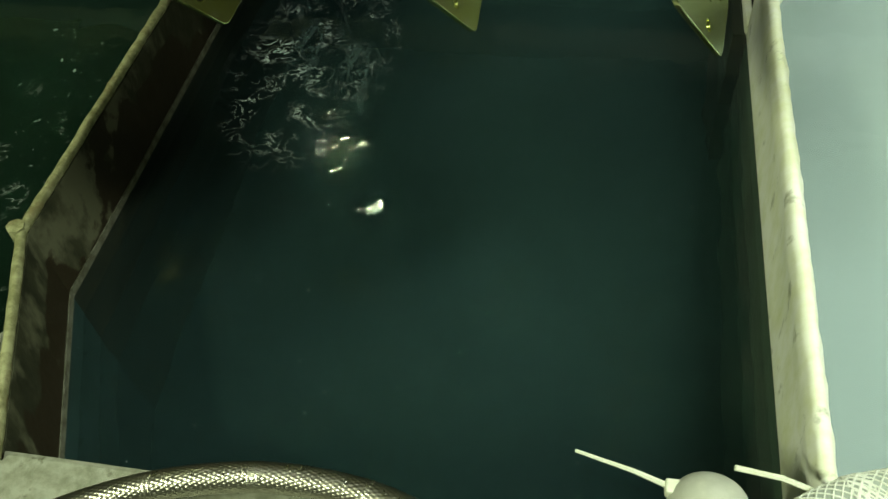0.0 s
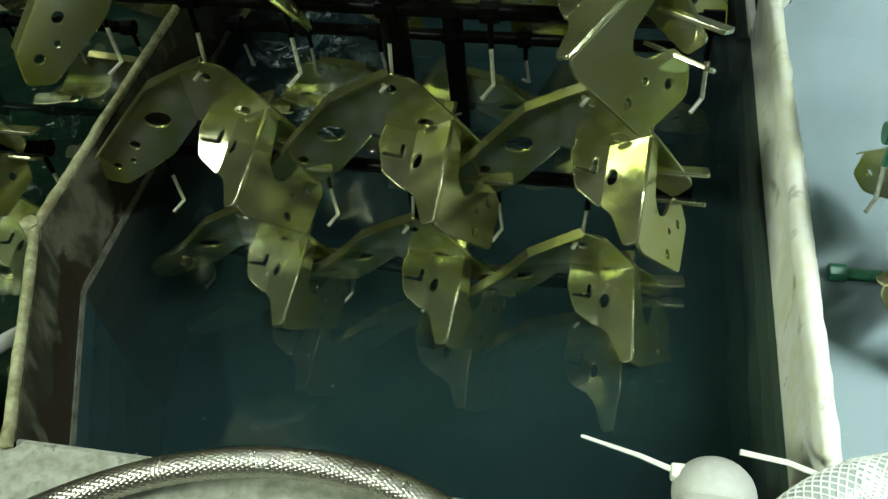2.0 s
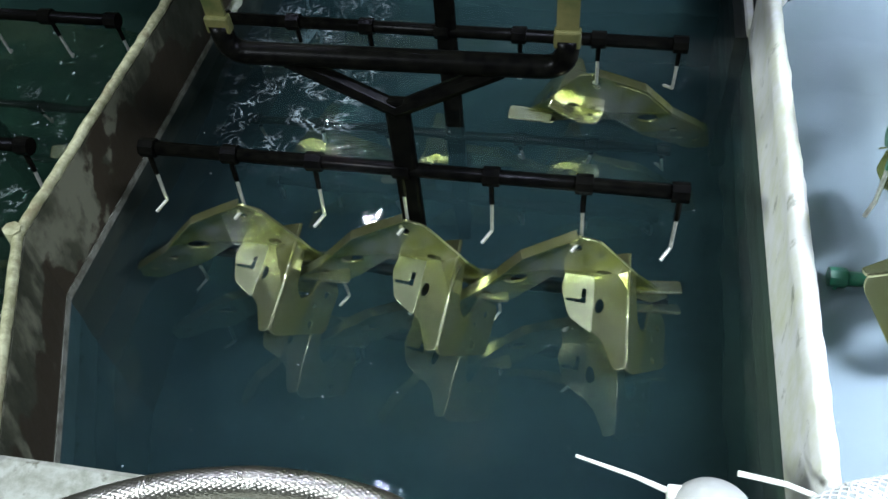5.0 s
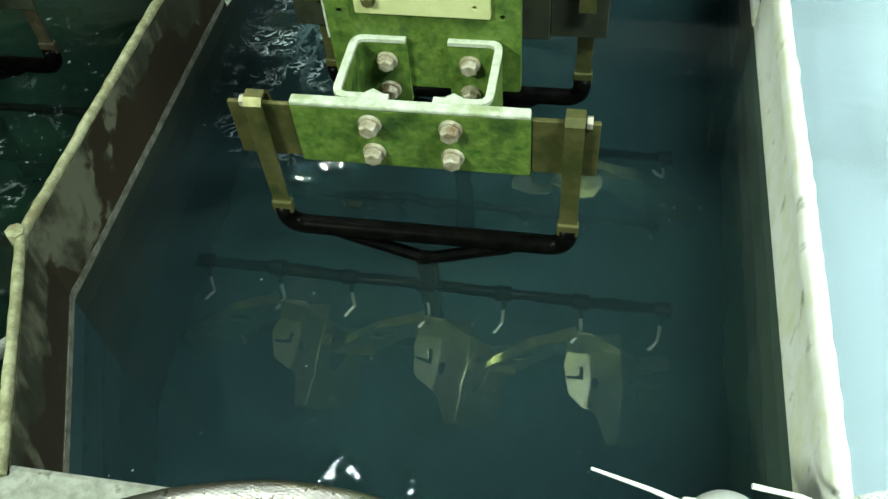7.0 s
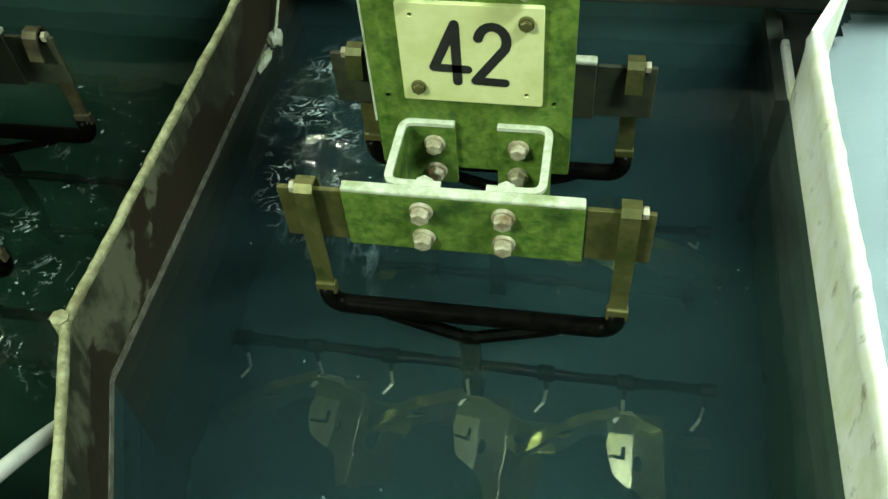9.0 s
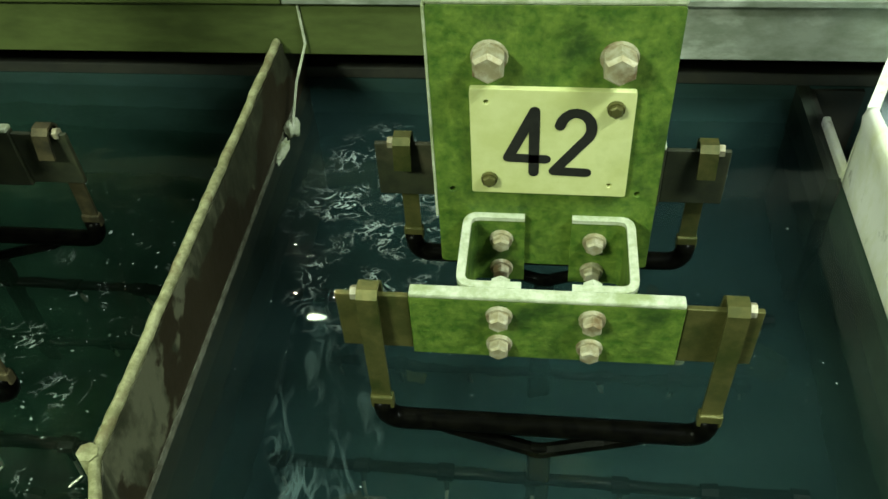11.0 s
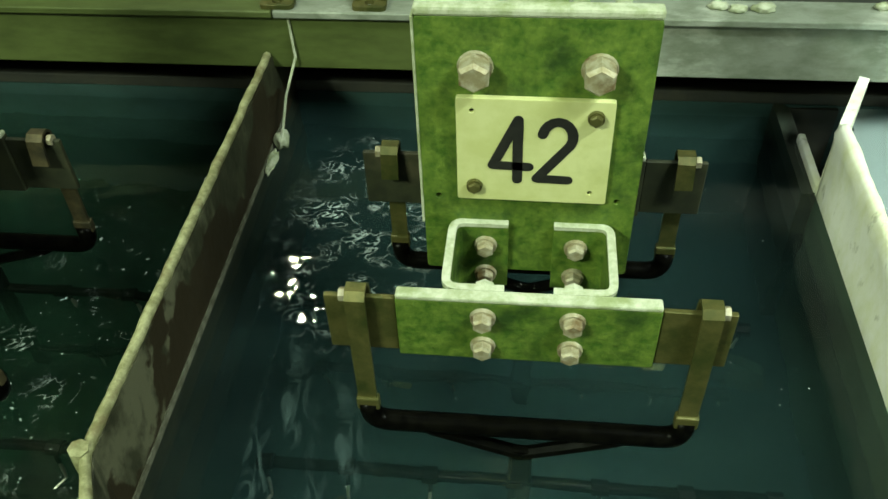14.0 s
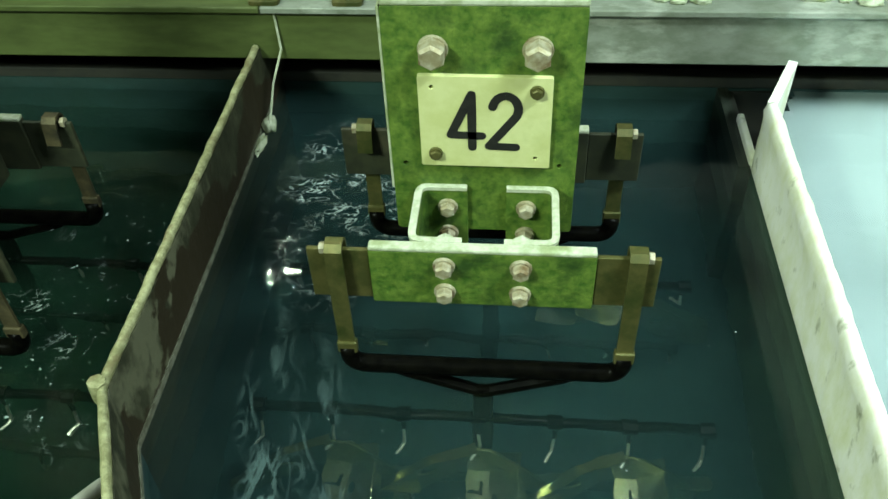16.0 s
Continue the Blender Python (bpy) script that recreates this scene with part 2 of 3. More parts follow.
SKIN = liquid_skin("dark_bath_skin", 0.0024, 0.09)
SKIN_CALM = liquid_skin("calm_bath_skin", 0.0015, 0.2)
TEAL, TEAL_GREEN = (0.0195, 0.0405, 0.0465), (0.0182, 0.0430, 0.0360)
GREENISH, DARK_GREEN = (0.0110, 0.0290, 0.0200), (0.0090, 0.0250, 0.0140)
MURK = murk("teal_murk", TEAL, TEAL_GREEN, 0.23)
MURK_DEEP = murk("teal_murk_deep", TEAL, TEAL_GREEN, 1.0)
MURK_LEFT = murk("green_murk", GREENISH, DARK_GREEN, 0.2)
MURK_LEFT_DEEP = murk("green_murk_deep", GREENISH, DARK_GREEN, 1.0)
MILK = murk("milky_murk", (0.41, 0.48, 0.49), (0.37, 0.45, 0.46), 0.55)
MILK_DEEP = murk("milky_murk_deep", (0.41, 0.48, 0.49), (0.37, 0.45, 0.46), 1.0)



# ---- building helpers ----
def thing(name, origin=(0, 0, 0)):
    ob = new(name)
    ob.location = origin
    ob.empty_display_size = 0.05
    return ob


def part(name, bm, material, parent=None, label="", smooth=False):
    """Links a bmesh, given in the parent's space, as one mesh object."""
    me = bpy.data.meshes.new(name)
    bm.to_mesh(me)
    bm.free()
    me.materials.append(material)
    if smooth:
        me.polygons.foreach_set("use_smooth", [True] * len(me.polygons))
    ob = new(name, me)
    if parent:
        ob.parent = parent
    if label:
        tagged(ob, label=label)
    return ob


def box(bm, lo, hi, bevel=0.0):
    made = bmesh.ops.create_cube(bm, size=1)["verts"]
    size = [h - l for l, h in zip(lo, hi)]
    bmesh.ops.transform(bm, matrix=Matrix.Translation([(l + h) / 2 for l, h in zip(lo, hi)]) @ Matrix.Diagonal((*size, 1)), verts=made)
    if bevel:
        edges = list({e for v in made for e in v.link_edges})
        bmesh.ops.bevel(bm, geom=edges, offset=bevel, segments=2, profile=0.5, affect="EDGES")
    return bm


def block(lo, hi, bevel=0.0):
    return box(bmesh.new(), lo, hi, bevel)


def tube(points, radius, sides=10, bm=None, caps=True):
    """A round bar along points."""
    bm = bm or bmesh.new()
    pts = [Vector(p) for p in points]
    rings = []
    side = None
    for i, p in enumerate(pts):
        d = (pts[min(i + 1, len(pts) - 1)] - pts[max(i - 1, 0)]).normalized()
        if side is None:
            side = d.orthogonal().normalized()
        side = (side - d * side.dot(d)).normalized()
        up = d.cross(side)
        r = radius(i / (len(pts) - 1)) if callable(radius) else radius
        rings.append([bm.verts.new(p + r * (math.cos(a) * side + math.sin(a) * up)) for a in [2 * math.pi * k / sides for k in range(sides)]])
    for a, b in zip(rings, rings[1:]):
        for k in range(sides):
            bm.faces.new((a[k], a[(k + 1) % sides], b[(k + 1) % sides], b[k]))
    if caps:
        bm.faces.new(rings[0][::-1])
        bm.faces.new(rings[-1])
    return bm


def arc_path(points, radius, steps=6):
    """The points with each inner corner rounded off."""
    pts = [Vector(p) for p in points]
    out = [pts[0]]
    for a, b, c in zip(pts, pts[1:], pts[2:]):
        u, v = (a - b).normalized(), (c - b).normalized()
        p, q = b + u * radius, b + v * radius
        out += [(1 - s) ** 2 * p + 2 * s * (1 - s) * b + s * s * q for s in [k / steps for k in range(steps + 1)]]
    return out + [pts[-1]]


def cut_plate(outline, holes, thick, place=None, bevel=0.0006):
    """A sheet-metal plate: outline and holes in its own x, y plane, then set in place."""
    cu = bpy.data.curves.new("plate", "CURVE")
    cu.dimensions, cu.fill_mode, cu.extrude, cu.bevel_depth = "2D", "BOTH", thick / 2, bevel
    for loop in [outline] + holes:
        sp = cu.splines.new("POLY")
        sp.points.add(len(loop) - 1)
        for q, (x, y) in zip(sp.points, loop):
            q.co = (x, y, 0, 1)
        sp.use_cyclic_u = True
    return curve_bmesh(cu, place)


def curve_bmesh(cu, place=None):
    ob = new("curve", cu)
    bpy.context.view_layer.update()
    me = bpy.data.meshes.new_from_object(ob.evaluated_get(bpy.context.evaluated_depsgraph_get()))
    bm = bmesh.new()
    bm.from_mesh(me)
    if place:
        bmesh.ops.transform(bm, matrix=place, verts=bm.verts)
    bpy.data.objects.remove(ob)
    bpy.data.curves.remove(cu)
    bpy.data.meshes.remove(me)
    return bm


def ring(x, y, r, n=12, ry=None):
    return [(x + r * math.cos(2 * math.pi * k / n), y + (ry or r) * math.sin(2 * math.pi * k / n)) for k in range(n)]


def rounded(points, r, steps=3):
    """A closed 2D outline with rounded corners."""
    n = len(points)
    out = []
    for i in range(n):
        a, b, c = (Vector((*points[(i + k) % n], 0)) for k in (-1, 0, 1))
        u, v = a - b, c - b
        k = min(r, u.length * 0.45, v.length * 0.45)
        p, q = b + u.normalized() * k, b + v.normalized() * k
        for s in range(steps + 1):
            s /= steps
            w = (1 - s) ** 2 * p + 2 * s * (1 - s) * b + s * s * q
            out.append((w.x, w.y))
    return out


def hex_bolt(across, head, axis_place, washer=0.0, stud=0.0):
    """A hexagon head on a washer, its axis along -y of the place."""
    bm = bmesh.new()
    turn = Matrix.Rotation(math.pi / 2, 4, "X")
    if washer:
        bmesh.ops.create_cone(bm, cap_ends=True, segments=20, radius1=washer, radius2=washer * 0.94, depth=0.004, matrix=turn @ Matrix.Translation((0, 0, 0.002)))
    bmesh.ops.create_cone(bm, cap_ends=True, segments=6, radius1=across * 0.577, radius2=across * 0.577, depth=head * 0.8, matrix=turn @ Matrix.Translation((0, 0, 0.004 + head * 0.4)))
    bmesh.ops.create_cone(bm, cap_ends=True, segments=6, radius1=across * 0.577, radius2=across * 0.45, depth=head * 0.2, matrix=turn @ Matrix.Translation((0, 0, 0.004 + head * 0.9)))
    if stud:
        bmesh.ops.create_cone(bm, cap_ends=True, segments=10, radius1=across * 0.3, radius2=across * 0.27, depth=stud, matrix=turn @ Matrix.Translation((0, 0, 0.004 + head + stud / 2)))
    bmesh.ops.transform(bm, matrix=axis_place, verts=bm.verts)
    return bm


# ---- hall ----
def structure(ob, label, category):
    return tagged(ob, label, category, "", "structure")


structure(part("floor", block((-4, -3, -1.0), (4, 5, -0.9)), FLOOR), "wet dark concrete floor of the plating hall", "floor")
# Walls and ceiling lie out of view; added, and toned for metal reflections.
for nm, lo, hi in (("wall_north", (-4, 5, -0.9), (4, 5.2, 3.4)), ("wall_south", (-4, -3.2, -0.9), (4, -3, 3.4)),
                   ("wall_west", (-4.2, -3.2, -0.9), (-4, 5.2, 3.4)), ("wall_east", (4, -3.2, -0.9), (4.2, 5.2, 3.4))):
    structure(part(nm, block(lo, hi), HALL), "unseen grey wall around the hall, toned for reflections", "wall")
structure(part("ceiling", block((-4.2, -3.2, 3.4), (4.2, 5.2, 3.6)), CEILING), "unseen grey ceiling over the hall, toned for reflections", "ceiling")

# ---- tanks ----
RIM_Z, LEFT_X, RIGHT_IN, FRONT_Y, BACK_Y = 0.12, -0.448, 0.318, 0.513, 1.54
BEND, NEAR_END = (-0.446, 0.752), (-0.338, 0.50)


def ribbon(points, thick, low, high, bm=None):
    """An upright plate along plan points."""
    bm = bm or bmesh.new()
    pts = [Vector((*p, 0)) for p in points]
    rows = []
    for i, p in enumerate(pts):
        d = (pts[min(i + 1, len(pts) - 1)] - pts[max(i - 1, 0)]).normalized()
        s = Vector((-d.y, d.x, 0)) * thick / 2
        rows.append([bm.verts.new((p + o * s).to_tuple()[:2] + (z,)) for o, z in ((1, low), (1, high), (-1, high), (-1, low))])
    for a, b in zip(rows, rows[1:]):
        for k in range(4):
            bm.faces.new((a[k], b[k], b[(k + 1) % 4], a[(k + 1) % 4]))
    bm.faces.new(rows[0])
    bm.faces.new(rows[-1][::-1])
    bmesh.ops.recalc_face_normals(bm, faces=bm.faces)
    return bm


def rust_band(m, low, high):
    """Rust creeping up from the tide line with a torn edge."""
    n, l = m.node_tree.nodes, m.node_tree.links
    bsdf = n["Principled BSDF"]
    old = bsdf.inputs["Base Color"].links[0].from_socket
    co, sep, noi, add, rng_node, mix = (n.new("ShaderNodeTexCoord"), n.new("ShaderNodeSeparateXYZ"), n.new("ShaderNodeTexNoise"), n.new("ShaderNodeMath"), n.new("ShaderNodeMapRange"), n.new("ShaderNodeMix"))
    noi.inputs["Scale"].default_value, noi.inputs["Detail"].default_value = 10, 7
    l.new(co.outputs["Object"], noi.inputs["Vector"])
    l.new(co.outputs["Object"], sep.inputs[0])
    add.operation = "MULTIPLY_ADD"
    add.inputs[1].default_value = 0.34
    l.new(noi.outputs["Fac"], add.inputs[0])
    l.new(sep.outputs["Z"], add.inputs[2])
    rng_node.inputs[1].default_value, rng_node.inputs[2].default_value = high + 0.17, low + 0.17
    l.new(add.outputs[0], rng_node.inputs[0])
    mix.data_type = "RGBA"
    mix.inputs[7].default_value = (0.023, 0.0160, 0.0045, 1)
    l.new(old, mix.inputs[6])
    l.new(rng_node.outputs[0], mix.inputs[0])
    l.new(mix.outputs[2], bsdf.inputs["Base Color"])


rust_band(RUSTY, 0.058, 0.066)
partition = structure(thing("wall_left"), "rust-stained steel tank partition with a kink", "tank wall")
part("far_panel", ribbon([(LEFT_X - 0.004, BACK_Y + 0.03), BEND], 0.012, 0.0, RIM_Z - 0.004), RUSTY, partition)
part("near_panel", ribbon([BEND, NEAR_END], 0.012, 0.0, RIM_Z - 0.004), RUSTY, partition)
part("submerged_panel", ribbon([(LEFT_X - 0.004, BACK_Y + 0.03), BEND], 0.0125, -0.8, -0.0005), SUBMERGED_DARK, partition, "submerged panel darkened like the murk")
part("submerged_panel", ribbon([BEND, NEAR_END], 0.0125, -0.8, -0.0005), MURK_TEAL, partition, "submerged panel coloured like the teal murk")
part("tide_line", ribbon([(LEFT_X - 0.004, 1.44), BEND], 0.0155, 0.0005, 0.011), SCUM, partition, "pale crusted tide line")
part("tide_line", ribbon([BEND, NEAR_END], 0.0155, 0.0005, 0.011), SCUM, partition, "pale crusted tide line")
def crusted_rim(a, b, radius, count):
    """A rolled rim with lumps of scale along it."""
    a, b = Vector(a), Vector(b)
    run = [a.lerp(b, k / count) for k in range(count + 1)]
    run = [p + Vector((0.0012 * noise.noise(p * 55), 0, 0.0010 * noise.noise(p * 70 + Vector((3, 0, 0))))) for p in run]
    return tube(run, lambda u: radius * (1 + 0.12 * noise.noise(a.lerp(b, u) * 30) + 0.05 * noise.noise(a.lerp(b, u) * 120)), 9)


part("far_rim", crusted_rim((LEFT_X - 0.004, 1.45, RIM_Z), (*BEND, RIM_Z), 0.0060, 220), RIM, partition, "scaled rolled rim", True)
part("near_rim", crusted_rim((*BEND, RIM_Z), (*NEAR_END, RIM_Z), 0.0058, 110), RIM, partition, "scaled rolled rim", True)
part("corner_knuckle", tube([(BEND[0] - 0.006, BEND[1], RIM_Z - 0.02), (BEND[0] - 0.004, BEND[1], RIM_Z + 0.008)], 0.010, 7), RIM, partition, "crusted corner lump")

def crusted_wall(name, y0, y1, material, segments=150):
    """A plastic wall with a crusted, uneven rim."""
    bm = bmesh.new()
    rows = []
    prof = [(0.349, -0.004), (0.3485, -0.002), (0.348, 0.0), (0.3475, 0.03), (0.347, 0.07), (0.345, 0.098), (0.344, 0.110), (0.346, 0.118),
            (0.350, 0.1235), (0.355, 0.1245), (0.359, 0.122), (0.3625, 0.116), (0.363, 0.10), (0.363, -0.004)]
    for i in range(segments + 1):
        y = y0 + (y1 - y0) * i / segments
        row = []
        for j, (x, z) in enumerate(prof):
            w = noise.noise((j * 0.7, y * 14, j * 1.3)) * 0.0022 + noise.noise((j * 2.7, y * 60, 2.0)) * 0.0013 if z > 0 else 0
            row.append(bm.verts.new((x + w, y, z + w * 0.6)))
        rows.append(row)
    for a, b in zip(rows, rows[1:]):
        for k in range(len(prof) - 1):
            bm.faces.new((a[k], a[k + 1], b[k + 1], b[k]))
    bm.faces.new(rows[0])
    bm.faces.new(rows[-1][::-1])
    bmesh.ops.recalc_face_normals(bm, faces=bm.faces)
    return part(name, bm, material, None, "", True)


structure(crusted_wall("wall_right", 0.4, 1.31, WHITE_WALL), "thick white plastic tank wall with yellowed crusted rim", "tank wall")
structure(part("wall_right_inner", block((0.349, 0.4, -0.8), (0.361, 1.31, -0.0045)), INNER), "plastic tank wall under the liquid, darkened like the murk", "tank wall")
structure(part("wall_right_foot", block((RIGHT_IN + 0.012, 1.316, -0.8), (RIGHT_IN + 0.030, BACK_Y, -0.0005)), SUBMERGED_DARK), "submerged tank wall end darkened like the murk", "tank wall")
structure(part("wall_right_low", block((RIGHT_IN + 0.027, 1.316, 0.0), (RIGHT_IN + 0.038, 1.44, 0.016), 0.003), WHITE_WALL), "low white plastic end of the tank wall", "tank wall")
structure(part("wall_right_end", ribbon([(RIGHT_IN + 0.036, 1.312), (RIGHT_IN + 0.090, 1.43)], 0.014, -0.003, RIM_Z), WHITE_WALL), "white plastic end of the tank wall", "tank wall")
# Added dark plate; stands in for the unlit void behind the wall end.
structure(part("dark_gap_filler", ribbon([(0.352, 1.318), (0.352, 1.535), (0.430, 1.535)], 0.008, -0.3, -0.004), DARK), "added dark plate in place of the void behind the tank wall end", "tank wall")
structure(part("wall_front", block((-1.6, 0.33, -0.8), (1.6, FRONT_Y, RIM_Z - 0.004), 0.006), CONCRETE), "grey splashed tank front flange", "tank wall")
structure(part("wall_back_foot", block((-1.6, BACK_Y, -0.8), (1.6, BACK_Y + 0.03, -0.002)), MURK_TEAL), "tank back wall under the liquid, coloured like the murk", "tank wall")
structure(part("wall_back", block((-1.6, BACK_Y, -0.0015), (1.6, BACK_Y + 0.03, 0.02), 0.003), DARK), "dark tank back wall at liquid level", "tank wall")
structure(part("tank_floor", block((-1.6, 0.5, -1.9), (1.6, 1.56, -1.85)), DARK), "dark tank bottom", "tank floor")


def side_of_partition(x, y):
    """Positive on the main bath's side of the left partition."""
    if y >= BEND[1]:
        return x - (LEFT_X - 0.004)
    k = (BEND[1] - y) / (BEND[1] - NEAR_END[1])
    return x - (BEND[0] + (NEAR_END[0] - BEND[0]) * k)


def sheet(name, x0, x1, y0, y1, keep, cell, height, material, parent):
    nx, ny = max(2, round((x1 - x0) / cell)), max(2, round((y1 - y0) / cell))
    bm = bmesh.new()
    grid = [[bm.verts.new((x0 + (x1 - x0) * i / nx, y0 + (y1 - y0) * j / ny, height(x0 + (x1 - x0) * i / nx, y0 + (y1 - y0) * j / ny)))
             for i in range(nx + 1)] for j in range(ny + 1)]
    for j in range(ny):
        for i in range(nx):
            v = (grid[j][i], grid[j][i + 1], grid[j + 1][i + 1], grid[j + 1][i])
            if keep(sum(q.co.x for q in v) / 4, sum(q.co.y for q in v) / 4):
                bm.faces.new(v)
    bmesh.ops.delete(bm, geom=[v for v in bm.verts if not v.link_faces], context="VERTS")
    return part(name, bm, material, parent, "", True)


def ripple(x, y):
    return 0.0010 * noise.noise((x * 9, y * 11, 3.1)) + 0.0005 * noise.noise((x * 26, y * 30, 7.7))


def bath(name, x0, x1, keep, skin, layer, deep, depths, label, cell=0.008, flat=False):
    ob = tagged(thing(name), label, "bath liquid", "", "structure")
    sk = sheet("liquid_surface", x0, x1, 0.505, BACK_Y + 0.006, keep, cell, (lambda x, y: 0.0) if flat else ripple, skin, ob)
    sk.visible_shadow = False   # shadow switched off, so lamp light passes unblocked into the liquid
    for d in depths[:-1]:
        sheet("murk_layer", x0, x1, 0.505, BACK_Y + 0.006, keep, 0.015, lambda x, y: -d, layer, ob)
    sheet("deep_liquid", x0, x1, 0.505, BACK_Y + 0.006, keep, 0.015, lambda x, y: -depths[-1], deep, ob)
    return sk


DEPTHS = (0.05, 0.13, 0.22, 0.40)
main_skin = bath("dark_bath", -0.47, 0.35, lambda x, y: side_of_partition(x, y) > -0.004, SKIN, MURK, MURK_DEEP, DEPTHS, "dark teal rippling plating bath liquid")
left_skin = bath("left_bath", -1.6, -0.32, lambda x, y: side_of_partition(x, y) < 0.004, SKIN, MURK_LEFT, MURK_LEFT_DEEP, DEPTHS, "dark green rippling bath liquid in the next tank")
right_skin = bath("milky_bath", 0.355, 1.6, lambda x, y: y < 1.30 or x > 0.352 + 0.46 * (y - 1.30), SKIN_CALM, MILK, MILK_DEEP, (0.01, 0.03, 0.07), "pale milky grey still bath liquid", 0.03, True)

# ---- far rail ----
rail = structure(thing("rail"), "painted steel guide rail across the tank backs", "rail")
part("rail_face", block((-2.2, 1.452, 0.098), (-0.042, 1.462, 0.185), 0.002), RAIL, rail)
part("rail_face", block((-0.04, 1.452, 0.098), (2.2, 1.462, 0.185), 0.002), BARE_RAIL, rail, "bare scaled rail length")
part("rail_top", block((-2.2, 1.44, 0.186), (-0.432, 1.50, 0.197), 0.002), RAIL, rail)
part("rail_top", block((-0.43, 1.44, 0.186), (2.2, 1.50, 0.197), 0.002), BARE_RAIL, rail)
structure(part("back_shelf", block((-2.2, 1.50, 0.14), (2.2, 2.4, 0.19)), DARK), "dark steel shelf behind the rail", "shelf")
# Added dark wall: the shade in the gap under the rail, as colour.
structure(part("back_void", block((-2.2, 1.60, -0.8), (2.2, 1.66, 0.139)), DARK), "added dark wall in place of the shaded gap under the rail", "wall")


# ---- carrier ----
CX, PLATE_Y = -0.052, 1.0


def bent_strap(x0, x1, path, thick):
    """A flat strip x0..x1 wide along a y, z path."""
    bm = bmesh.new()
    pts = [Vector((0, *p)) for p in path]
    rows = []
    for i, p in enumerate(pts):
        d = (pts[min(i + 1, len(pts) - 1)] - pts[max(i - 1, 0)]).normalized()
        s = Vector((0, -d.z, d.y)) * thick / 2
        rows.append([bm.verts.new((x, (p + o * s).y, (p + o * s).z)) for x, o in ((x0, 1), (x1, 1), (x1, -1), (x0, -1))])
    for a, b in zip(rows, rows[1:]):
        for k in range(4):
            bm.faces.new((a[k], a[(k + 1) % 4], b[(k + 1) % 4], b[k]))
    bm.faces.new(rows[0][::-1])
    bm.faces.new(rows[-1])
    bmesh.ops.recalc_face_normals(bm, faces=bm.faces)
    return bm


def mirror_y(bm):
    """To the carrier's other side."""
    bmesh.ops.transform(bm, matrix=Matrix.Diagonal((1, -1, 1, 1)), verts=bm.verts)
    bmesh.ops.reverse_faces(bm, faces=bm.faces)
    return bm


def add_crossbar(root, flip, paint, ends):
    """One crossbar with its two offset brackets, bolts, clips; y runs from the plate's middle."""
    f = mirror_y if flip else (lambda b: b)
    y = -0.112
    bar = part("crossbar", f(block((-0.121, y - 0.006, 0.122), (0.127, y + 0.006, 0.202), 0.0015)), paint, root, "painted crossbar")
    part("salt_edge", f(block((-0.1205, y - 0.0065, 0.2015), (0.1265, y + 0.0065, 0.2075), 0.002)), CRUST, bar, "white salt crust")
    part("end_bar", f(block((-0.19, y - 0.003, 0.126), (-0.1215, y + 0.003, 0.199), 0.001)), ends, bar, "bare bar end, tarnished in front, darkened for shade elsewhere")
    part("end_bar", f(block((0.1275, y - 0.003, 0.126), (0.195, y + 0.003, 0.199), 0.001)), ends, bar, "bare bar end, tarnished in front, darkened for shade elsewhere")
    for s in (-1, 1):
        x = 0.079 * s + 0.004
        inner, back, front = x - s * 0.056, -0.0098, -0.1024
        bend = arc_path([(inner, back, 0), (x, back, 0), (x, front, 0), (inner, front, 0)], 0.013, 5)
        plan = [(p.x, p.y) for p in bend]
        br = part("offset_bracket", f(ribbon(plan, 0.0070, 0.120, 0.2035)), paint, root, "bent channel bracket")
        part("salt_edge", f(ribbon(plan, 0.0082, 0.2032, 0.2075)), CRUST, br, "white salt crust")
        for z in (0.179, 0.138):
            part("bolt", f(hex_bolt(0.016, 0.008, Matrix.Translation((x - s * 0.033, back - 0.0035, z)), 0.012)), BOLT, br)
        xc = 0.042 * s + 0.004
        for z in (0.183, 0.143):
            part("bolt", f(hex_bolt(0.017, 0.010, Matrix.Translation((xc, y - 0.006, z)), 0.0125)), BOLT, bar)
            part("nut", f(hex_bolt(0.017, 0.008, Matrix.Translation((xc, front + 0.0035, z + 0.012)) @ Matrix.Rotation(math.pi, 4, "Z"), 0.0)), CRUST, bar, "crusted nut")
    return bar


def hanger(root, x0, flip, coat, brass):
    """The rack's clips and coated U-shaped hanger."""
    f = mirror_y if flip else (lambda b: b)
    y = -0.112
    for s in (-1, 1):
        x = 0.164 * s + 0.006
        lip = [(y + 0.016, 0.172), (y + 0.0105, 0.203), (y + 0.005, 0.2085), (y - 0.006, 0.2085), (y - 0.0115, 0.203), (y - 0.0135, 0.12), (y - 0.0135, 0.042)]
        clip = part("clip", f(bent_strap(x - 0.0098, x + 0.0098, lip, 0.0038)), brass, root, "tarnished brass clip, darkened for shade on the next carrier")
        part("clip_band", f(block((x - 0.0120, y - 0.019, 0.042), (x + 0.0120, y - 0.008, 0.060), 0.002)), brass, clip)
        part("set_screw", f(hex_bolt(0.012, 0.007, Matrix.Translation((x + s * 0.021, y, 0.199)) @ Matrix.Rotation(-s * math.pi / 2, 4, "Z"), 0)), BOLT, clip)
    yy = y - 0.012
    a, b = -0.158, 0.17
    u = arc_path([(a, yy, 0.05), (a, yy, 0.017), (b, yy, 0.017), (b, yy, 0.05)], 0.022)
    part("hanger_loop", f(tube(u, 0.0115, 10)), coat, root, "coated U-shaped hanger", True)
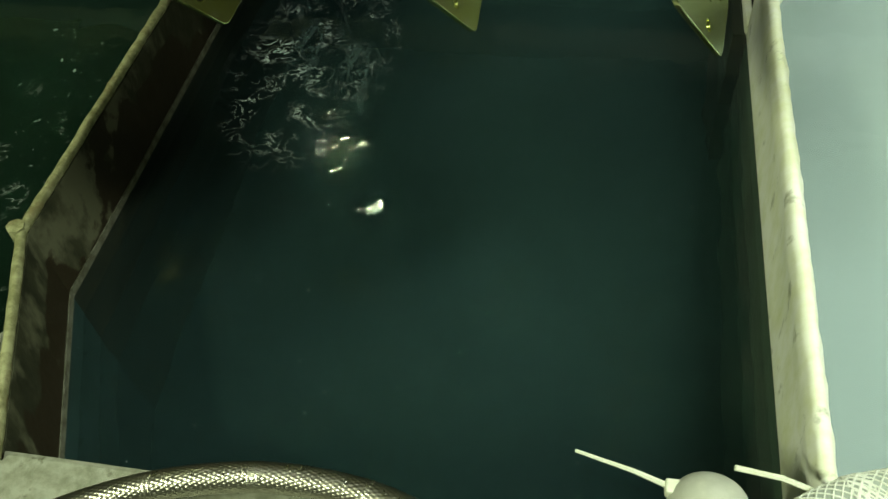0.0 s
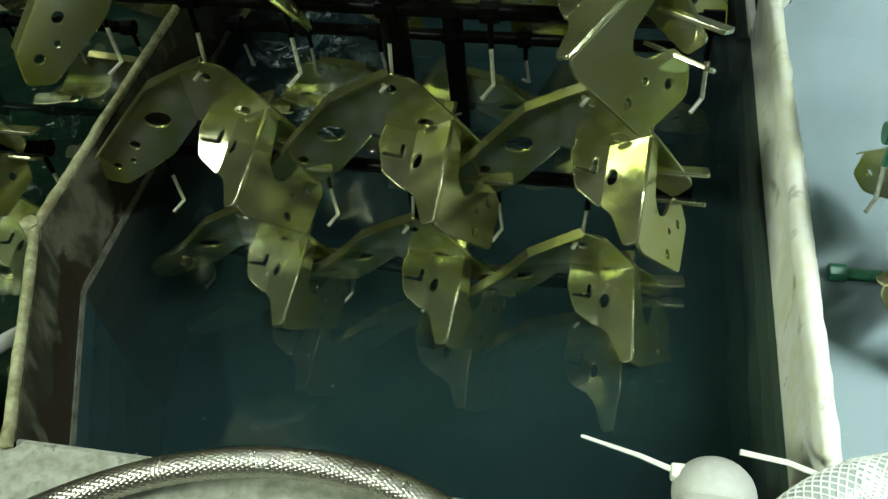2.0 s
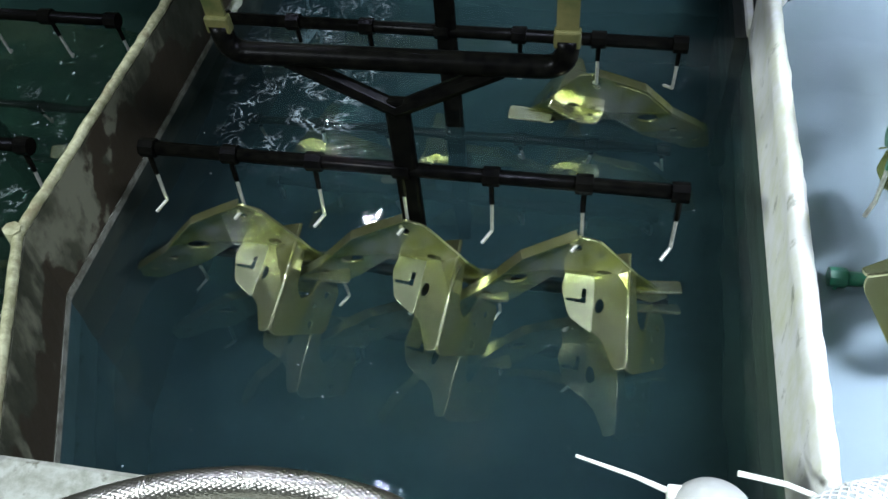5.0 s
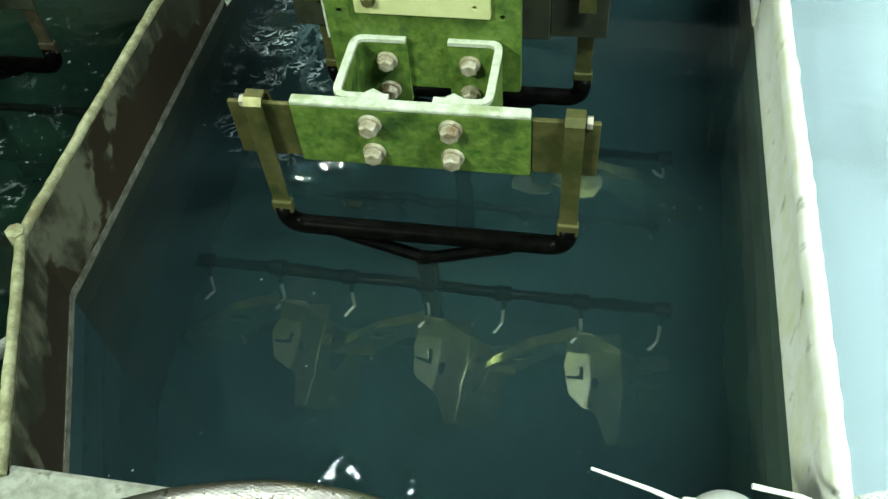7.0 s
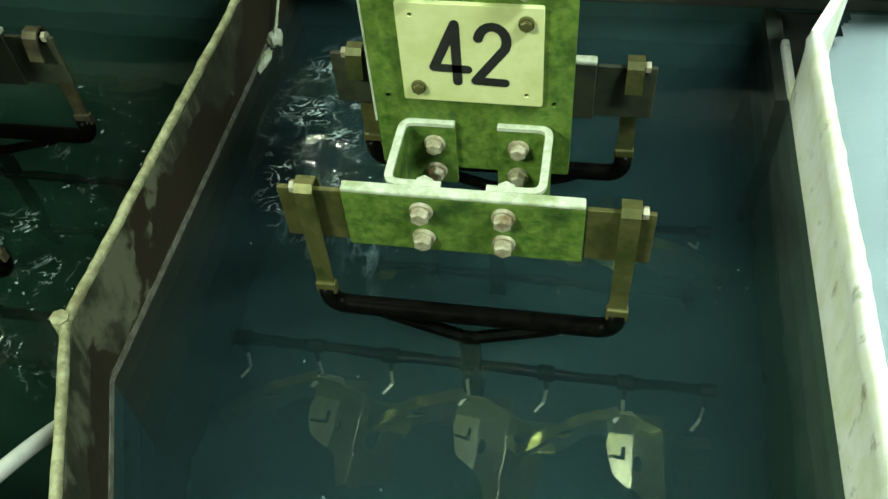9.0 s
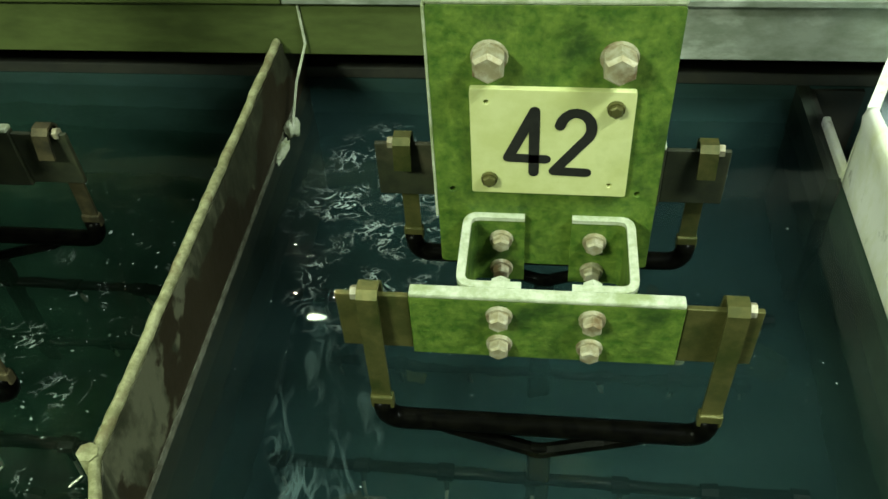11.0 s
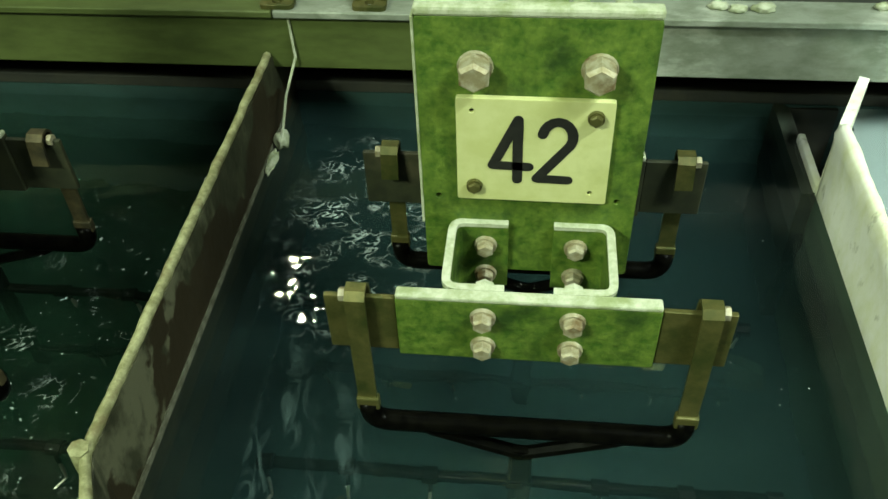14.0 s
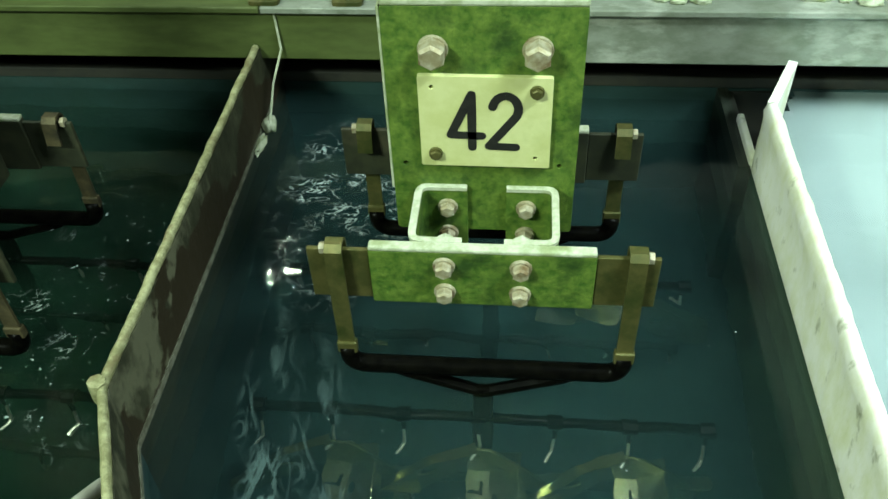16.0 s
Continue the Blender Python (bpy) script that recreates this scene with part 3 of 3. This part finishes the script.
    for s in (-1, 1):
        part("brace", f(tube([(0.006 + s * 0.105, yy, 0.012), (0.004, yy, -0.044)], 0.009, 8)), coat, root)
    return yy


ROW_STEP, FIRST_BAR, SAG = 0.2055, -0.128, 0.020
HOOKS = [-0.294 + 0.0975 * i for i in range(7)]


def build_rack(name, flip, coat, rows, origin, first=0, brass=BRONZE):
    rack = thing(name, origin)
    f = mirror_y if flip else (lambda b: b)
    yy = hanger(rack, 0, flip, coat, brass)
    low = FIRST_BAR - ROW_STEP * (rows + first - 1) - 0.03
    part("spine", f(block((-0.009, yy - 0.006, low), (0.017, yy + 0.006, -0.03), 0.004)), coat, rack)
    for k in range(first, rows + first):
        z = FIRST_BAR - ROW_STEP * k
        bar = part("hook_bar", f(tube([(-0.284, yy, z + 0.284 * SAG), (0.297, yy, z - 0.297 * SAG)], 0.008, 8)), coat, rack, "", True)
        for i, x in enumerate(HOOKS):
            z = FIRST_BAR - ROW_STEP * k - SAG * x
            part("sleeve", f(tube([(x - 0.009, yy, z), (x + 0.009, yy, z)], 0.011, 8)), coat, bar)
            w = 0.004 * math.sin(3.1 * i + 1.7 * k)
            part("hook", f(tube([(x, yy - 0.004, z - 0.004), (x, yy - 0.006, z - 0.035)], 0.0032, 6)), coat, bar)
            part("hook_tip", f(tube([(x, yy - 0.006, z - 0.035), (x + w, yy - 0.01, z - 0.075), (x + w - 0.010, yy - 0.024, z - 0.082)], 0.0022, 6)), WIRE, bar)
    return rack, yy


def stroke(points, radius, y):
    """A painted pen stroke with round ends, upright in the x, z plane."""
    bm = bmesh.new()
    for k, (x, z) in enumerate(points):
        bmesh.ops.create_cone(bm, cap_ends=True, segments=16, radius1=radius, radius2=radius, depth=0.0006,
                              matrix=Matrix.Translation((x, y - 0.00002 * (k % 2), z)) @ Matrix.Rotation(math.pi / 2, 4, "X"))
    for k, ((x0, z0), (x1, z1)) in enumerate(zip(points, points[1:])):
        d = Vector((x1 - x0, 0, z1 - z0))
        turn = Matrix.Rotation(-math.atan2(d.z, d.x), 4, "Y")
        place = Matrix.Translation(((x0 + x1) / 2, y - 0.00004 - 0.00002 * (k % 2), (z0 + z1) / 2)) @ turn @ Matrix.Diagonal((d.length, 0.0006, 2 * radius, 1))
        bmesh.ops.create_cube(bm, size=1, matrix=place)
    return bm


def build_carrier(number):
    root = thing("flight_carrier", (CX, PLATE_Y + 0.006, 0))
    plate = part("backing_plate", cut_plate(rounded([(-0.104, 0.138), (-0.104, 0.432), (0.104, 0.432), (0.104, 0.138)], 0.004),
                                            [ring(x, 0.237, 0.0038) for x in (-0.089, -0.055, 0.052, 0.086)], 0.012,
                                            Matrix.Rotation(math.pi / 2, 4, "X")), GREEN, root, "green painted backing plate")
    part("salt_edge", block((-0.105, -0.0075, 0.4325), (0.105, 0.0075, 0.442), 0.003), CRUST, plate, "white salt crust")
    part("salt_edge", block((-0.1075, -0.0065, 0.20), (-0.1045, 0.0065, 0.4325), 0.0012), CRUST, plate, "white salt crust")
    for x in (-0.052, 0.056):
        part("large_bolt", hex_bolt(0.026, 0.019, Matrix.Translation((x, -0.006, 0.385)), 0.0165), BOLT, plate)
    part("arm", block((-0.05, 0.0065, 0.25), (0.05, 0.11, 0.33), 0.003), GREEN, root)
    for x, w in ((-0.075, 0.007), (-0.04, 0.007), (0.0, 0.026), (0.037, 0.007), (0.072, 0.007)):
        part("rod", block((x - w, 0.0085, 0.40), (x + w, 0.0085 + 0.014, 0.62), 0.003), CRUST, root, "salt-crusted upright rod")
    if number:
        sign = part("number_plate", cut_plate(rounded([(-0.069, 0.240), (-0.069, 0.356), (0.073, 0.355), (0.0735, 0.239)], 0.002), [ring(-0.055, 0.343, 0.003), ring(0.058, 0.252, 0.003)], 0.005,
                                              Matrix.Translation((0, -0.0095, 0)) @ Matrix.Rotation(math.pi / 2, 4, "X")), IVORY, root, "ivory number plate")
        for x, z in ((0.057, 0.339), (-0.053, 0.257)):
            part("screw", hex_bolt(0.011, 0.004, Matrix.Translation((x, -0.012, z)), 0.008), BRONZE, sign)
        turn = [math.radians(a) for a in range(170, -31, -20)]
        two = [(0.0240 + 0.0140 * math.cos(a), 0.3165 + 0.0170 * math.sin(a)) for a in turn] + [(0.0065, 0.2680), (0.0360, 0.2670)]
        four = [(-0.0120, 0.2660), (-0.0125, 0.3345), (-0.0355, 0.2825), (-0.0015, 0.2815)]
        part("digit", stroke(four, 0.0048, -0.0129), BLACK_INK, sign, "black digit 4")
        part("digit", stroke(two, 0.0048, -0.0129), BLACK_INK, sign, "black digit 2")
    # Rear bars and plain carriers take the colour darkened for shade.
    add_crossbar(root, False, GREEN if number else SHADED_PAINT, BRONZE if number else SHADED_PAINT)
    add_crossbar(root, True, SHADED_PAINT, SHADED_PAINT)
    return tagged(root, "green painted carrier with bolted crossbars and salt crust", "carrier", "carriers")


PITCH, PITCH_RIGHT = 0.748, 0.765
carrier = build_carrier(True)
carriers = [carrier]
plain = build_carrier(False)
plain.location.x = CX - PITCH
carriers.append(plain)
carriers.append(copy_thing(plain, pose(CX + PITCH_RIGHT, PLATE_Y + 0.006, 0)))

front_rack, RACK_Y = build_rack("plating_rack", False, PLASTISOL, 7, (CX, PLATE_Y + 0.006, 0))
rear_rack, _ = build_rack("plating_rack", True, PLASTISOL, 7, (CX, PLATE_Y + 0.006, 0))
green_rack, _ = build_rack("plating_rack", False, GREEN_COAT, 8, (CX + PITCH_RIGHT, PLATE_Y + 0.006, 0), -1)
racks = [front_rack, rear_rack, green_rack]
for r in racks[:2]:
    tagged(r, "black coated plating rack with rows of hooks", "plating rack", "plating racks")
tagged(green_rack, "green coated plating rack with rows of hooks", "plating rack", "plating racks")
for flip in (False, True):
    r, _ = build_rack("plating_rack", flip, PLASTISOL, 7, (CX - PITCH, PLATE_Y + 0.006, 0), 0, SHADED_BRASS)
    racks.append(tagged(r, "black coated plating rack with hooks and clips darkened for shade", "plating rack", "plating racks"))


# ---- workpieces ----
def build_bracket():
    """A folded sheet bracket; its origin is the point of the hook."""
    root = thing("sheet_bracket")
    T = 0.0028
    up = Matrix.Rotation(math.pi / 2, 4, "X")
    part("back_plate", cut_plate(rounded([(-0.035, -0.07), (-0.035, -0.014), (-0.004, 0.004), (0.022, -0.003), (0.06, -0.048), (0.104, -0.108), (0.088, -0.128), (0.03, -0.094)], 0.006),
                                 [ring(-0.002, -0.014, 0.006), ring(0.028, -0.055, 0.010, 12, 0.006)], T, up), ZINC, root)
    # the wing runs to the left and a little forward, with a flange along its top
    d = Vector((-0.97, -0.24, 0))
    wing = Matrix(((d.x, 0, -d.y, -0.030), (d.y, 0, d.x, 0), (0, 1, 0, 0), (0, 0, 0, 1)))
    part("wing", cut_plate(rounded([(0, -0.008), (0.036, -0.022), (0.064, -0.050), (0.124, -0.112), (0.128, -0.146), (0.106, -0.156), (0.074, -0.138), (0.040, -0.118), (0, -0.074)], 0.005),
                           [ring(0.042, -0.068, 0.015, 14, 0.011), ring(0.078, -0.100, 0.0065), ring(0.108, -0.128, 0.0055), ring(0.088, -0.122, 0.004)], T, wing), ZINC, root)
    n = Vector((d.y, -d.x, 0)) * 0.013
    n = -n if n.y > 0 else n
    bm = bmesh.new()
    rows = []
    for u, z in ((-0.026, 0.003), (0.0, -0.006), (0.036, -0.020), (0.064, -0.048), (0.124, -0.110)):
        p = Vector((-0.030, 0, z)) + d * u
        rows.append([bm.verts.new(p + o * n + Vector((0, 0, h))) for o, h in ((-0.1, 0), (1, 0.001), (1, 0.0035), (-0.1, 0.0025))])
    for a, b in zip(rows, rows[1:]):
        for k in range(4):
            bm.faces.new((a[k], a[(k + 1) % 4], b[(k + 1) % 4], b[k]))
    bm.faces.new(rows[0])
    bm.faces.new(rows[-1][::-1])
    bmesh.ops.recalc_face_normals(bm, faces=bm.faces)
    part("flange", bm, ZINC, root)
    # a ridge runs forward and a little down; the top plate leans to its left, the slotted face turns up again
    ridge = Matrix.Translation((0.056, 0.022, -0.046)) @ Matrix.Rotation(math.radians(12), 4, "X")
    lean = ridge @ Matrix.Rotation(math.radians(-25), 4, "Y")
    part("top_plate", cut_plate(rounded([(0.0, 0.0), (0.0, -0.142), (-0.012, -0.144), (-0.028, -0.108), (-0.040, -0.098), (-0.040, 0.0)], 0.004),
                                [ring(-0.033, -0.066, 0.0065, 14, 0.010)], T, lean), ZINC, root)
    fall = lean @ Matrix.Translation((-0.0412, 0, 0.0006)) @ Matrix.Rotation(math.radians(33), 4, "Y")
    part("slotted_face", cut_plate(rounded([(0.0, 0.004), (-0.028, 0.002), (-0.036, -0.046), (-0.026, -0.082), (0.0, -0.100)], 0.006),
                                   [rounded([(-0.008, -0.044), (-0.008, -0.064), (-0.031, -0.062), (-0.031, -0.0575), (-0.014, -0.058), (-0.0135, -0.044)], 0.002),
                                    ring(-0.016, -0.016, 0.004)], T, fall), ZINC, root)
    part("bend", tube([ridge @ Vector((0.0, 0.0, -0.0010)), ridge @ Vector((0.0, -0.142, -0.0010))], 0.0027, 8), ZINC, root, "", True)
    side = ridge @ Matrix.Rotation(math.radians(64), 4, "Y")
    part("side_plate", cut_plate(rounded([(0.0, -0.020), (0.0, -0.141), (0.012, -0.146), (0.098, -0.120), (0.104, -0.062), (0.086, -0.046), (0.064, -0.052),
                                          (0.052, -0.082), (0.037, -0.092), (0.024, -0.080), (0.019, -0.048), (0.015, -0.020)], 0.006),
                                 [ring(0.083, -0.073, 0.0055), ring(0.064, -0.092, 0.0040), ring(0.066, -0.117, 0.0055)], T, side), ZINC, root)
    for y, z, tip in ((0.012, -0.100, -25), (-0.006, -0.128, -40)):
        part("tab", cut_plate(rounded([(0.0, 0.0), (0.058, 0.006), (0.060, -0.016), (0.0, -0.020)], 0.004), [], T,
                              Matrix.Translation((0.058, y, z)) @ Matrix.Rotation(math.radians(tip), 4, "X")), ZINC, root)
    return tagged(root, "yellow passivated folded sheet steel bracket hanging on a hook", "bracket", "brackets on the racks")


pattern = build_bracket()
moving = []   # thing, place at rest, turn about the vertical


def hang(rack_x, flip, row, hook, turn, lift=0.0, first=[True]):
    x = rack_x + HOOKS[hook]
    y = PLATE_Y + 0.006 + (-RACK_Y if flip else RACK_Y) + (0.016 if flip else -0.016)
    z = FIRST_BAR - ROW_STEP * row - 0.068 + lift - SAG * HOOKS[hook]
    ob = pattern if first[0] else copy_thing(pattern, Matrix())
    first[0] = False
    moving.append((ob, (x, y, z), turn + (180 if flip else 0)))


rng = random.Random(7)
for row in range(7):
    for hook in (1, 3, 5):
        if row == 3 and hook == 3:
            continue
        turn = 0
        if row in (2, 3):
            turn = 38 if hook < 5 else -30
        hang(CX, False, row, hook, turn + rng.uniform(-4, 4))
    for hook in (1, 3, 5):
        if row > 0 or hook == 5:
            hang(CX, True, row, hook, rng.uniform(-12, 12))
    hang(CX + PITCH_RIGHT, False, row - 1, 1, rng.uniform(-85, -60), 0.05)
    if row > 0:
        hang(CX - PITCH, False, row, 5, rng.uniform(-10, 10))
        hang(CX - PITCH, True, row, 5, rng.uniform(-10, 10))
# ---- front edge ----
def helix_hose(name, points, radius, label, category, wires, turns_per_m, wire_r, base, wire_mat):
    root = thing(name)
    pts = arc_path(points, 0.05, 10)
    fine = []
    for a, b in zip(pts, pts[1:]):
        k = max(1, int((b - a).length / 0.004))
        fine += [a.lerp(b, s / k) for s in range(k)]
    fine.append(pts[-1])
    part("tube_wall", tube(fine, radius, 16), base, root, "", True)
    frames = []
    side = None
    for i, p in enumerate(fine):
        d = (fine[min(i + 1, len(fine) - 1)] - fine[max(i - 1, 0)]).normalized()
        side = d.orthogonal().normalized() if side is None else (side - d * side.dot(d)).normalized()
        frames.append((p, side.copy(), d.cross(side)))
    bm = bmesh.new()
    for w in range(wires):
        for sense in (1, -1):
            run, length = [], 0.0
            for i, (p, s, u) in enumerate(frames):
                if i:
                    length += (p - frames[i - 1][0]).length
                a = 2 * math.pi * (w / wires + sense * turns_per_m * length)
                lift = radius + wire_r * 0.4
                run.append(p + lift * (math.cos(a) * s + math.sin(a) * u))
            tube(run, wire_r, 4, bm, False)
    tagged(part("braid", bm, wire_mat, root), kind="stuff")
    return tagged(root, label, category)


def woven_hose(name, points, radius, label, category):
    """A hose in a woven steel sleeve: rows of small plaited beads in relief."""
    root = thing(name)
    pts = arc_path(points, 0.05, 10)
    fine = []
    for a, b in zip(pts, pts[1:]):
        k = max(1, int((b - a).length / 0.0011))
        fine += [a.lerp(b, q / k) for q in range(k)]
    bm = bmesh.new()
    rows, side, length, sides, plaits = [], None, 0.0, 88, 22
    for i, p in enumerate(fine):
        d = (fine[min(i + 1, len(fine) - 1)] - fine[max(i - 1, 0)]).normalized()
        side = d.orthogonal().normalized() if side is None else (side - d * side.dot(d)).normalized()
        up = d.cross(side)
        length += (p - fine[i - 1]).length if i else 0
        row = []
        for k in range(sides):
            a = 2 * math.pi * k / sides
            h = abs(math.sin(plaits * a / 2 + 820 * length / 2)) * abs(math.sin(plaits * a / 2 - 820 * length / 2))
            row.append(bm.verts.new(p + (radius + 0.0009 * h) * (math.cos(a) * side + math.sin(a) * up)))
        rows.append(row)
    for a, b in zip(rows, rows[1:]):
        for k in range(sides):
            bm.faces.new((a[k], a[(k + 1) % sides], b[(k + 1) % sides], b[k]))
    part("woven_sleeve", bm, BRAID, root, "", True)
    for k, q in ((0, 8), (-1, -9)):
        part("ferrule", tube([fine[k], fine[q]], radius + 0.0022, 20), PVC, root, "grey plastic end sleeve", True)
    return tagged(root, label, category)


woven_hose("braided_hose", [(-0.32, 0.41, 0.135), (-0.216, 0.470, 0.148), (-0.13, 0.497, 0.155), (-0.045, 0.506, 0.157), (0.05, 0.492, 0.152), (0.13, 0.44, 0.14)], 0.0115,
           "stainless steel braided hose lying over the tank front", "hose")
helix_hose("reinforced_hose", [(0.298, 0.49, 0.142), (0.328, 0.530, 0.150), (0.40, 0.555, 0.156), (0.62, 0.590, 0.152)], 0.0225,
           "clear plastic hose with white crossed reinforcing threads", "hose", 16, 9, 0.0007, CLEAR_HOSE, THREAD)

fitting = thing("pipe_fitting", (0.258, 0.517, 0.118))
part("pipe_body", tube([(0, -0.05, 0.004), (0, 0.0, 0.018), (0, 0.010, 0.022)], 0.0305, 24), PVC, fitting, "", True)
bm = bmesh.new()
bmesh.ops.create_uvsphere(bm, u_segments=28, v_segments=16, radius=0.0315)
bmesh.ops.transform(bm, matrix=Matrix.Translation((0, 0.012, 0.0225)) @ Matrix.Diagonal((1, 0.92, 0.95, 1)), verts=bm.verts)
part("rounded_cap", bm, PVC, fitting, "", True)
tagged(fitting, "grey plastic pipe end with rounded cap on the tank front", "pipe")

tie = thing("cable_tie", (0.231, 0.540, 0.135))
part("strap", tube([(0, 0, 0.014), (-0.03, 0.008, 0.018), (-0.075, 0.018, 0.02)], lambda u: 0.0026 - 0.0012 * u, 6), NYLON, tie)
part("head", block((-0.006, -0.006, 0.008), (0.006, 0.006, 0.019), 0.002), NYLON, tie)
part("loop", tube([(0, 0, 0.012), (0.004, 0.004, -0.005), (0.006, 0.002, -0.02)], 0.0022, 6), NYLON, tie)
part("second_strap", tube([(0.045, 0.02, 0.02), (0.08, 0.018, 0.016), (0.11, 0.012, 0.01)], 0.0024, 6), NYLON, tie)
tagged(tie, "natural white nylon cable tie with long loose tail", "cable tie")


# ---- crust, foam and small things ----
side_hose = thing("thin_hose")
part("tube_wall", tube(arc_path([(-0.448, 0.70, 0.02), (-0.456, 0.655, 0.05), (-0.50, 0.52, 0.09), (-0.56, 0.36, 0.12)], 0.04), 0.009, 10), PVC, side_hose, "", True)
tagged(side_hose, "thin grey plastic hose running along the steel partition", "hose")


def crust_lump(name, centre, radius, squash, seed, label):
    bm = bmesh.new()
    bmesh.ops.create_icosphere(bm, subdivisions=3, radius=1)
    for v in bm.verts:
        k = 1 + 0.45 * noise.noise(v.co * 2.1 + Vector((seed, 0, 0)))
        v.co = Vector(c + radius * k * q * co for c, q, co in zip(centre, squash, v.co))
    return tagged(part(name, bm, CRUST, None, "", True), label, "salt crust")


crust_lump("salt_crust", (LEFT_X + 0.016, 1.385, 0.012), 0.010, (1.1, 1.6, 1.5), 1.0, "lump of white salt crust on the partition foot")
crust_lump("salt_crust", (LEFT_X + 0.010, 1.34, 0.004), 0.009, (0.8, 3.2, 0.6), 5.0, "lump of white salt crust on the partition foot")
for k, x in enumerate((0.20, 0.225, 0.26, 0.42, 0.44, 0.475, 0.51)):
    crust_lump("salt_crumb", (x, 1.475 + 0.008 * math.sin(5 * k), 0.201), 0.009 + 0.004 * math.sin(3.3 * k), (1.5, 1, 0.7), 9.0 + k, "white salt crumb on the rail")
drip = thing("drip_wire")
part("strand", tube([(-0.412, 1.452, 0.20), (-0.408, 1.446, 0.12), (-0.424, 1.42, 0.07), (-0.428, 1.375, 0.02)], 0.0022, 6), CRUST, drip)
tagged(drip, "crusted wire hanging from the rail to the partition", "wire")
for x in (-0.425, -0.29):
    lug = thing("rail_lug", (x, 1.46, 0.197))
    part("lug_plate", cut_plate(rounded([(-0.024, -0.014), (-0.024, 0.014), (0.024, 0.014), (0.024, -0.014)], 0.008), [ring(0, 0, 0.008)], 0.006, Matrix.Translation((0, 0, 0.0035))), BRONZE, lug)
    part("lug_ear", block((-0.024, 0.004, 0.007), (-0.014, 0.014, 0.018), 0.002), BRONZE, lug)
    part("lug_ear", block((0.014, 0.004, 0.007), (0.024, 0.014, 0.018), 0.002), BRONZE, lug)
    tagged(lug, "rusty steel lug with a hole on the rail", "lug", "rail lugs")


def foam(name, spots, label):
    """Thin torn films and flecks of foam on the liquid."""
    bm = bmesh.new()
    for x, y, size, long, ang in spots:
        n = 9
        c, sn = math.cos(ang), math.sin(ang)
        vs = []
        for k in range(n):
            a = 2 * math.pi * k / n
            r = size * (0.55 + 0.75 * rng.random())
            px, py = r * math.cos(a) * long, r * math.sin(a)
            vs.append(bm.verts.new((x + c * px - sn * py, y + sn * px + c * py, 0.0026)))
        bm.faces.new(vs)
    bm.normal_update()
    return tagged(part(name, bm, FOAM), label, "foam", "", "stuff")


def film_patch(name, centre, half, material, label):
    """A flat film lying on the liquid."""
    bm = bmesh.new()
    bmesh.ops.create_circle(bm, cap_ends=True, segments=40, radius=1)
    bmesh.ops.transform(bm, matrix=Matrix.Diagonal((*half, 1, 1)), verts=bm.verts)
    ob = tagged(part(name, bm, material), label, "foam", "", "stuff")
    ob.location = centre
    return ob


film_patch("foam_film", (-0.270, 1.20, 0.0030), LACE_SIZE, LACE, "lacy white foam film on the dark bath")
film_patch("foam_film", (-0.60, 0.93, 0.0030), (0.15, 0.30), SPARSE_LACE, "sparse lacy foam film on the next bath")
# streak, its resting x, y and turn
streaks = [(film_patch("grey_streak", (-0.22, 1.28, 0.0030), STREAK_SIZE, STREAK, "thin grey streak drifting on the dark bath"), -0.215, 0.74, 12),
           (film_patch("grey_streak", (-0.29, 1.28, 0.0034), STREAK_SIZE, STREAK, "thin grey streak drifting on the dark bath"), -0.295, 0.79, 8)]

spots = [(rng.uniform(-0.40, 0.30), rng.uniform(0.54, 1.5), rng.uniform(0.0004, 0.0012), 1, 0) for _ in range(80)]
foam("foam_fleck", spots, "tiny white foam flecks on the dark bath")
spots = [(rng.gauss(-0.56, 0.09), rng.uniform(0.75, 1.3), rng.uniform(0.0004, 0.0009) * rng.choice((1, 1, 1, 2.2)), rng.uniform(1, 2.5), rng.uniform(0, 3)) for _ in range(190)]
foam("foam_fleck", [q for q in spots if side_of_partition(q[0], q[1]) < -0.02], "scattered white foam flecks on the next bath")


# ---- motion ----
def drop(t):
    """How far the carriers still hang above their resting height."""
    if t <= 5.2:
        return 0.254 + 0.340 * (5 - t)
    u = min(1.0, (t - 5.2) / 0.95)
    return 0.186 * (1 - u) ** 2


def drop_right(t):
    """The carrier over the milky bath goes on to a lower rest."""
    if t <= 5.2:
        return drop(t) + 0.08
    u = min(1.0, (t - 5.2) / 1.6)
    return 0.266 - 0.48 * (1 - (1 - u) ** 1.45)


TIMES = [0, 0.1, 0.3, 0.6, 1, 1.5, 2, 2.5, 3, 3.5, 4, 4.5, 5, 5.2, 5.4, 5.6, 5.8, 6.0, 6.15, 6.5, 6.8, 7.2, 16]


def motions():
    for ob in carriers + racks:
        x, y, _ = ob.location
        fall = drop_right if x > 0.3 else drop
        walk(ob, [(t, pose(x, y, fall(t))) for t in TIMES])
    for ob, (x, y, z), turn in moving:
        fall = drop_right if x > 0.36 else drop
        walk(ob, [(t, pose(x, y, z + fall(t), 0, 0, turn)) for t in TIMES])
    for ob, x, y, turn in streaks:
        z = ob.location.z
        walk(ob, [(t, pose(x, y + far, z, 0, 0, turn)) for t, far in ((0, 0.52), (5.2, 0.52), (8.5, 0.40), (10.2, 0.12), (12.3, 0.0), (16, -0.02))])
    for ob, a in ((main_skin, 0.008), (left_skin, 0.006)):
        walk(ob, [(0.5 * k, pose(a * math.sin(1.9 * k), a * math.cos(2.7 * k), 0)) for k in range(33)])


motions()
